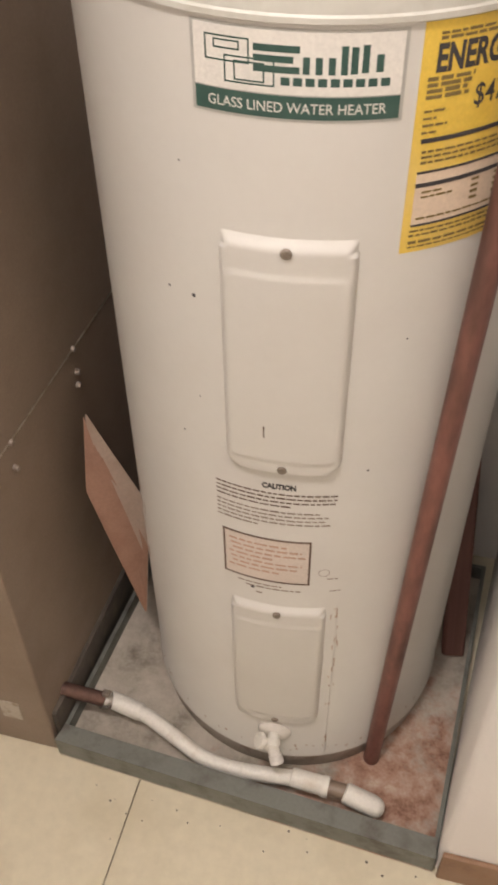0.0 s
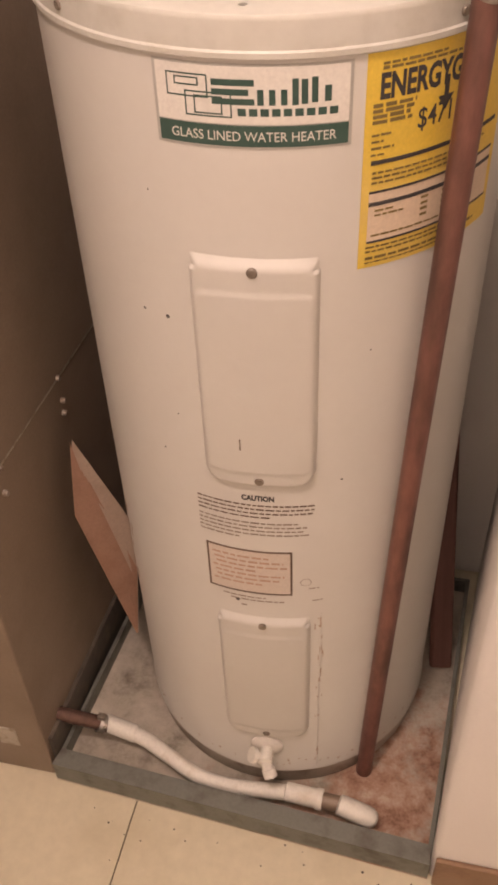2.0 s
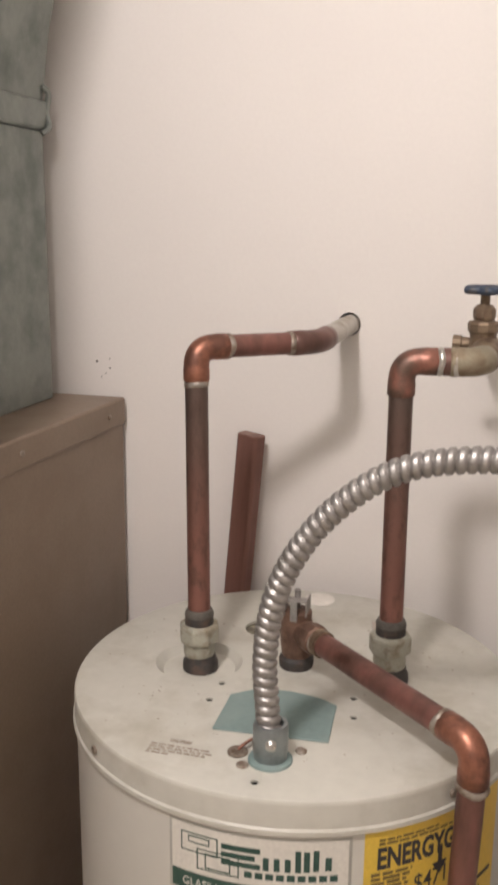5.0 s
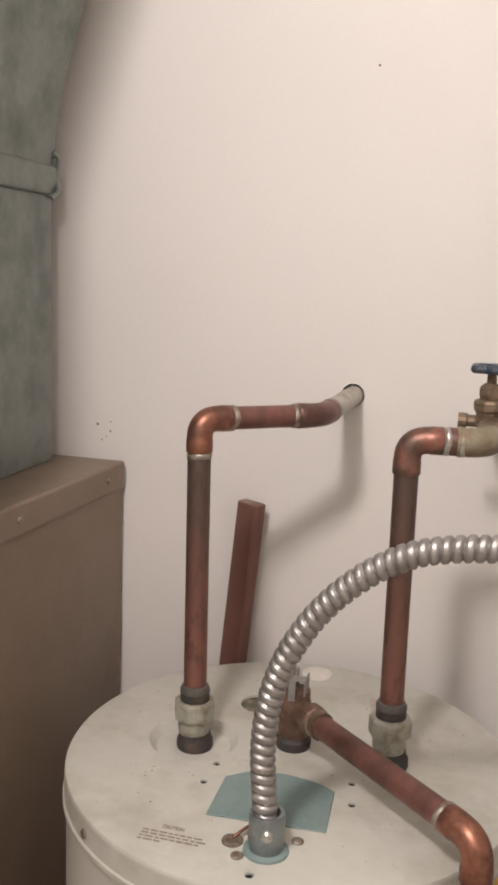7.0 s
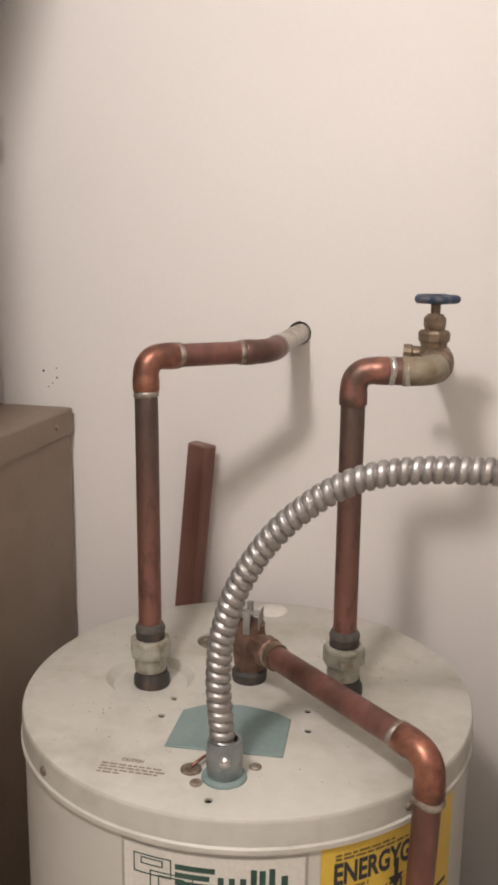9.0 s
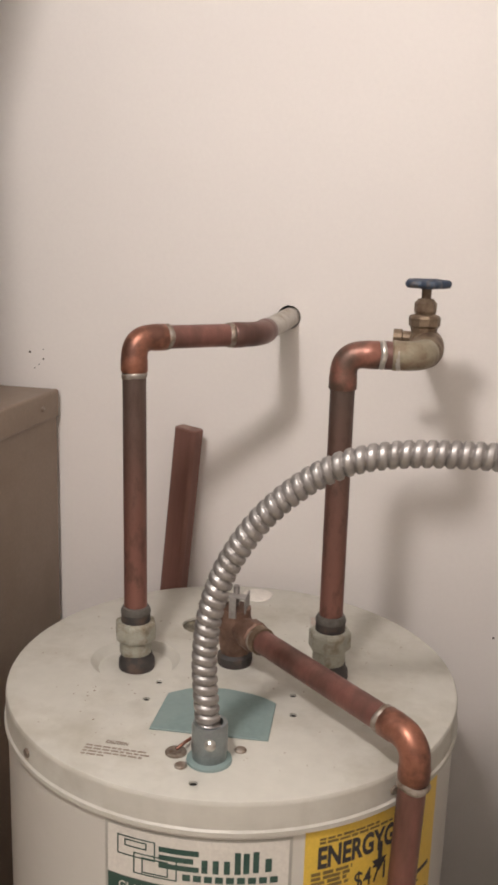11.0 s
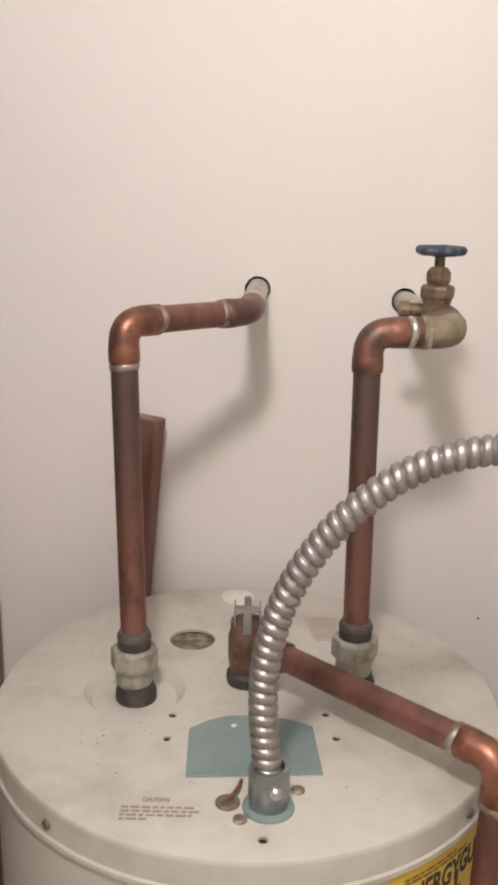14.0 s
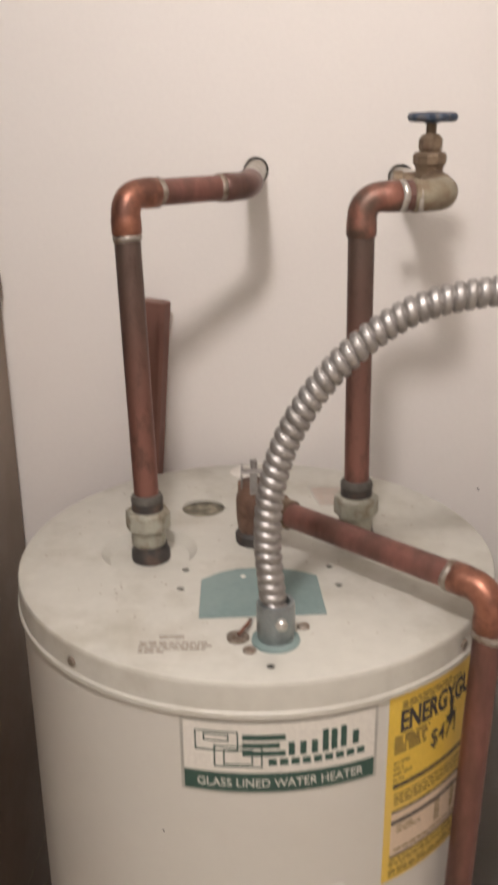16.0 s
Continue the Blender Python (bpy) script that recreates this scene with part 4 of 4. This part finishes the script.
box(tx + 0.010, ty - 0.011, LID + 0.056, tx + 0.0115, ty + 0.009, LID + 0.073, 0.0004, lever)
box(tx - 0.0115, ty - 0.0115, LID + 0.0705, tx + 0.0115, ty - 0.001, LID + 0.0725, 0.0004, lever)
box(tx - 0.0035, ty - 0.0175, LID + 0.053, tx + 0.0035, ty - 0.0160, LID + 0.075, 0.0005, lever)
sweep([Vector((tx, ty, LID + 0.058)), Vector((tx, ty, LID + 0.080))], 0.003, 10, lever)
part("test_lever", lever, STEEL, relief, "bent steel test lever")
e0, e1 = Vector((tx, ty, 1.2895)), Vector((0.1814, -0.1584, 1.2884))
dv = (e1 - e0).normalized()
part("outlet", lathe(((0, 0.008), (0.0125, 0.008), (0.0125, 0.022), (0.0150, 0.023), (0.0150, 0.034), (0.0135, 0.036), (0, 0.036)), e0, 10, dv), RED_BRASS, relief, "brass outlet boss")

discharge = thing("discharge_pipe", "aged copper discharge pipe running down beside the heater", "pipe", at=(0, 0, 0))
pipe("run", (e0 + dv * 0.034, e1 - dv * 0.018), discharge)
solder_ring(e0 + dv * 0.0385, dv, discharge, 0.0118)
part("adapter", lathe(((0, 0), (0.0132, 0), (0.0132, 0.009), (0, 0.009)), e0 + dv * 0.036, 24, dv), BRASS, discharge, "", True)
solder_ring(e1 - dv * 0.036, dv, discharge, 0.0118)
elbow("elbow", e0, e1, e1 - Vector((0, 0, 1)), 0.020, PR, BRIGHT_COPPER, discharge, "bright copper elbow")
solder_ring(e1 - Vector((0, 0, 0.037)), (0, 0, 1), discharge, 0.0118)
pipe("downpipe", (e1 - Vector((0, 0, 0.018)), Vector((0.1500, -0.1720, 0.1815))), discharge)

# ---- plastic drain line ----
line = thing("drain_line", "white plastic drain hose with couplings lying across the pan", "hose", at=(0, 0, 0))
stub_from, stub_to = Vector((-0.3004, -0.2162, 0.2620)), Vector((-0.2399, -0.1991, 0.2235))
stub_way = (stub_to - stub_from).normalized()
part("stub", lathe(((0.0090, 0.004), (0.0090, 0), (0.0110, 0), (0.0110, 0.0937), (0.0090, 0.0937)), stub_from, 24, stub_way), SHINY_BROWN, line, "shiny brown stub pipe", True)
clamp = part("clamp", lathe(((0.0110, -0.0055), (0.0140, -0.0055), (0.0147, 0.0), (0.0140, 0.0055), (0.0110, 0.0055), (0.0110, -0.0055)), stub_to, 24, stub_way), BRIGHT_STEEL, line, "steel hose clamp")
cx_, cy_, cz_ = stub_to
part("clamp_screw", box(cx_ - 0.003, cy_ - 0.003, cz_ + 0.011, cx_ + 0.008, cy_ + 0.006, cz_ + 0.021, 0.0015), SCREW, clamp)
part("coupling", sweep([(-0.2375, -0.1927, 0.2176), (-0.2353, -0.1931, 0.2175), (-0.1863, -0.2012, 0.2148), (-0.1842, -0.2015, 0.2147)], [0.0108, 0.0132, 0.0132, 0.0113], 22), PVC, line, "", True)
hose = smooth_line(((-0.1945, -0.1992, 0.2147), (-0.1669, -0.2075, 0.2147), (-0.1238, -0.2256, 0.2118), (-0.0807, -0.2424, 0.2074), (-0.0379, -0.2471, 0.2060), (0.0090, -0.2452, 0.2074), (0.0602, -0.2419, 0.2118)), 10)
part("hose", sweep(hose, 0.0110, 20), PVC, line, "", True)
part("coupling", sweep([(0.0474, -0.2419, 0.2118), (0.0492, -0.2419, 0.2118), (0.0917, -0.2438, 0.2125), (0.0935, -0.2439, 0.2125)], [0.0110, 0.0134, 0.0134, 0.0142], 22), PVC, line, "", True)
part("collar", lathe(((0, -0.0045), (0.0149, -0.0045), (0.0149, 0.0045), (0, 0.0045)), (0.0961, -0.2441, 0.2125), 24, (1, -0.03, 0)), PVC, line, "", True)
part("nipple", sweep([(0.0935, -0.2439, 0.2125), (0.1329, -0.2464, 0.2125)], 0.0112, 20), CABINET, line, "brown pipe nipple", True)
a_, b_ = Vector((0.1226, -0.2457, 0.2125)), Vector((0.1789, -0.2547, 0.2060))
prof = ((0.0, 0.0117), (0.03, 0.0145), (0.5, 0.0149), (0.72, 0.0149), (0.82, 0.0141), (0.90, 0.0121), (0.96, 0.0087), (0.99, 0.0048), (1.0, 0.0013))
cap = [a_.lerp(b_, f) - Vector((0, 0, 0.004 * f * f)) for f, r in prof]
part("end_elbow", sweep(cap, [r for f, r in prof], 22), PVC, line, "", True)

# ---- wooden sticks, booklet ----
def stick(low, high, wide, thick, label, turn=0.0):
    low, high = Vector(low), Vector(high)
    d = high - low
    ob = thing("wooden_stick", label, "stick")
    corners = [(x * wide / 2, y * thick / 2) for x, y in ((-1, -0.55), (-0.72, -1), (0.80, -1), (1, -0.70), (1, 0.8), (0.85, 1), (-0.85, 1), (-1, 0.8))]
    part("shaft", rounded(prism(corners, 0, d.length), 0.0012), WOOD, ob)
    part("sawn_end", rounded(prism([(x * 0.9, y * 0.86) for x, y in corners], d.length - 0.001, d.length + 0.0006), 0.0002, 1), SAWN, ob, "dull sawn end grain")
    ob.matrix_world = Matrix.Translation(low) @ Vector((0, 0, 1)).rotation_difference(d).to_matrix().to_4x4() @ pose(0, 0, 0, 0, 0, turn)
    return ob


stick((-0.207, 0.2150, FZ), (-0.1043, 0.2170, 1.4325), 0.031, 0.020, "red-brown stained wooden stick leaning against the wall", -20)
stick((0.2458, 0.0337, 0.1780), (0.2051, 0.2100, 0.5620), 0.034, 0.020, "red-brown stained wooden stick leaning beside the heater", 8)

booklet = thing("instruction_booklet", "folded tan paper booklet wedged beside the heater", "booklet", at=(-0.187, -0.1, 0.37))


def leaf(name, corners, material, bow, thick=0.0006):
    a, b, c, d = (Vector(q) for q in corners)
    bm, rows, n = bmesh.new(), [], 8
    normal = (b - a).cross(d - a).normalized()
    for i in range(n + 1):
        u = i / n
        rows.append([bm.verts.new(a.lerp(b, v / n).lerp(d.lerp(c, v / n), u) + normal * bow * math.sin(math.pi * u) * (0.5 + 0.5 * v / n)) for v in range(n + 1)])
    for p, q in zip(rows, rows[1:]):
        for k in range(n):
            bm.faces.new((p[k], p[k + 1], q[k + 1], q[k]))
    bmesh.ops.solidify(bm, geom=bm.faces[:], thickness=thick)
    bm.transform(Matrix.Translation((0.187, 0.1, -0.37)))
    return part(name, bm, material, booklet, "", True)


LT, LB, RB, RT = (-0.2521, -0.0845, 0.688), (-0.2532, -0.1116, 0.5821), (-0.1900, -0.1270, 0.3620), (-0.1960, -0.0950, 0.5203)
for k, (f, lift, name) in enumerate(((0.30, 0.0, "cover"), (0.40, 0.6, "page"), (0.52, 1.0, "page"), (0.64, 1.4, "page"), (1.0, 2.2, "cover"))):
    o = Vector((0.004, 0.012, 0.003)) * lift
    far = Vector(RB).lerp(Vector(RT), f)
    top = Vector(LT).lerp(far, 0.0 if name == "cover" else 0.10 + 0.06 * k) + o * 0.15
    corners = [top, Vector(LB) + o * 0.12, Vector(RB) + o * 0.12, far + o * 0.9]
    leaf(name, corners, PAPER if k < 4 else PAPER_IN, 0.002 + 0.003 * (k % 3), 0.0009 if name == "cover" else 0.0005)

# ---- specks on the walls ----
for x, z, r in ((-0.3122, 1.5071, 0.0016), (-0.2948, 1.4993, 0.0012), (-0.3006, 1.4925, 0.0009), (-0.3064, 1.4877, 0.0009), (0.2635, 1.2023, 0.0014), (0.0143, 1.9231, 0.0013), (-0.2948, 1.5109, 0.0008)):
    part("speck", disc(x, BACK + 0.0003, z, r, 0.0008, 10, (0, -1, 0)), BASE_RAIL, wall_back)

# ---- floor tiles ----
T, GAP = 0.6096, 0.0016
tile_mesh = None
rnd = random.Random(5)
for i in range(-2, 3):
    for j in range(-3, 1):
        x, y = -0.164 + T * (i + 0.5), -0.262 + T * (j + 0.5)
        if tile_mesh is None:
            first = part("tile", box(-T / 2 + GAP / 2, -T / 2 + GAP / 2, -0.004, T / 2 - GAP / 2, T / 2 - GAP / 2, 0.0, 0.0006, segments=1), TILE, floor)
            tile_mesh, ob = first.data, first
        else:
            ob = new("tile", tile_mesh)
            ob.parent = floor
        ob.location = (x, y, FZ - 0.0003 * rnd.random())

dirt, rnd = bmesh.new(), random.Random(31)
for k in range(60):
    x, y, r = rnd.uniform(-0.62, 0.55), rnd.uniform(-0.62, -0.29), rnd.uniform(0.0005, 0.0022)
    if rnd.random() < 0.5:
        y = -0.30 - abs(rnd.gauss(0, 0.02))
    lathe(((0, 0.0), (r, 0.0), (r * 0.6, 0.0006), (0, 0.0006)), (x, y, FZ - 0.0001), 6, None, dirt)
tagged(part("dirt_crumbs", dirt, BASE_RAIL, floor, "dark crumbs of dirt"), kind="stuff")
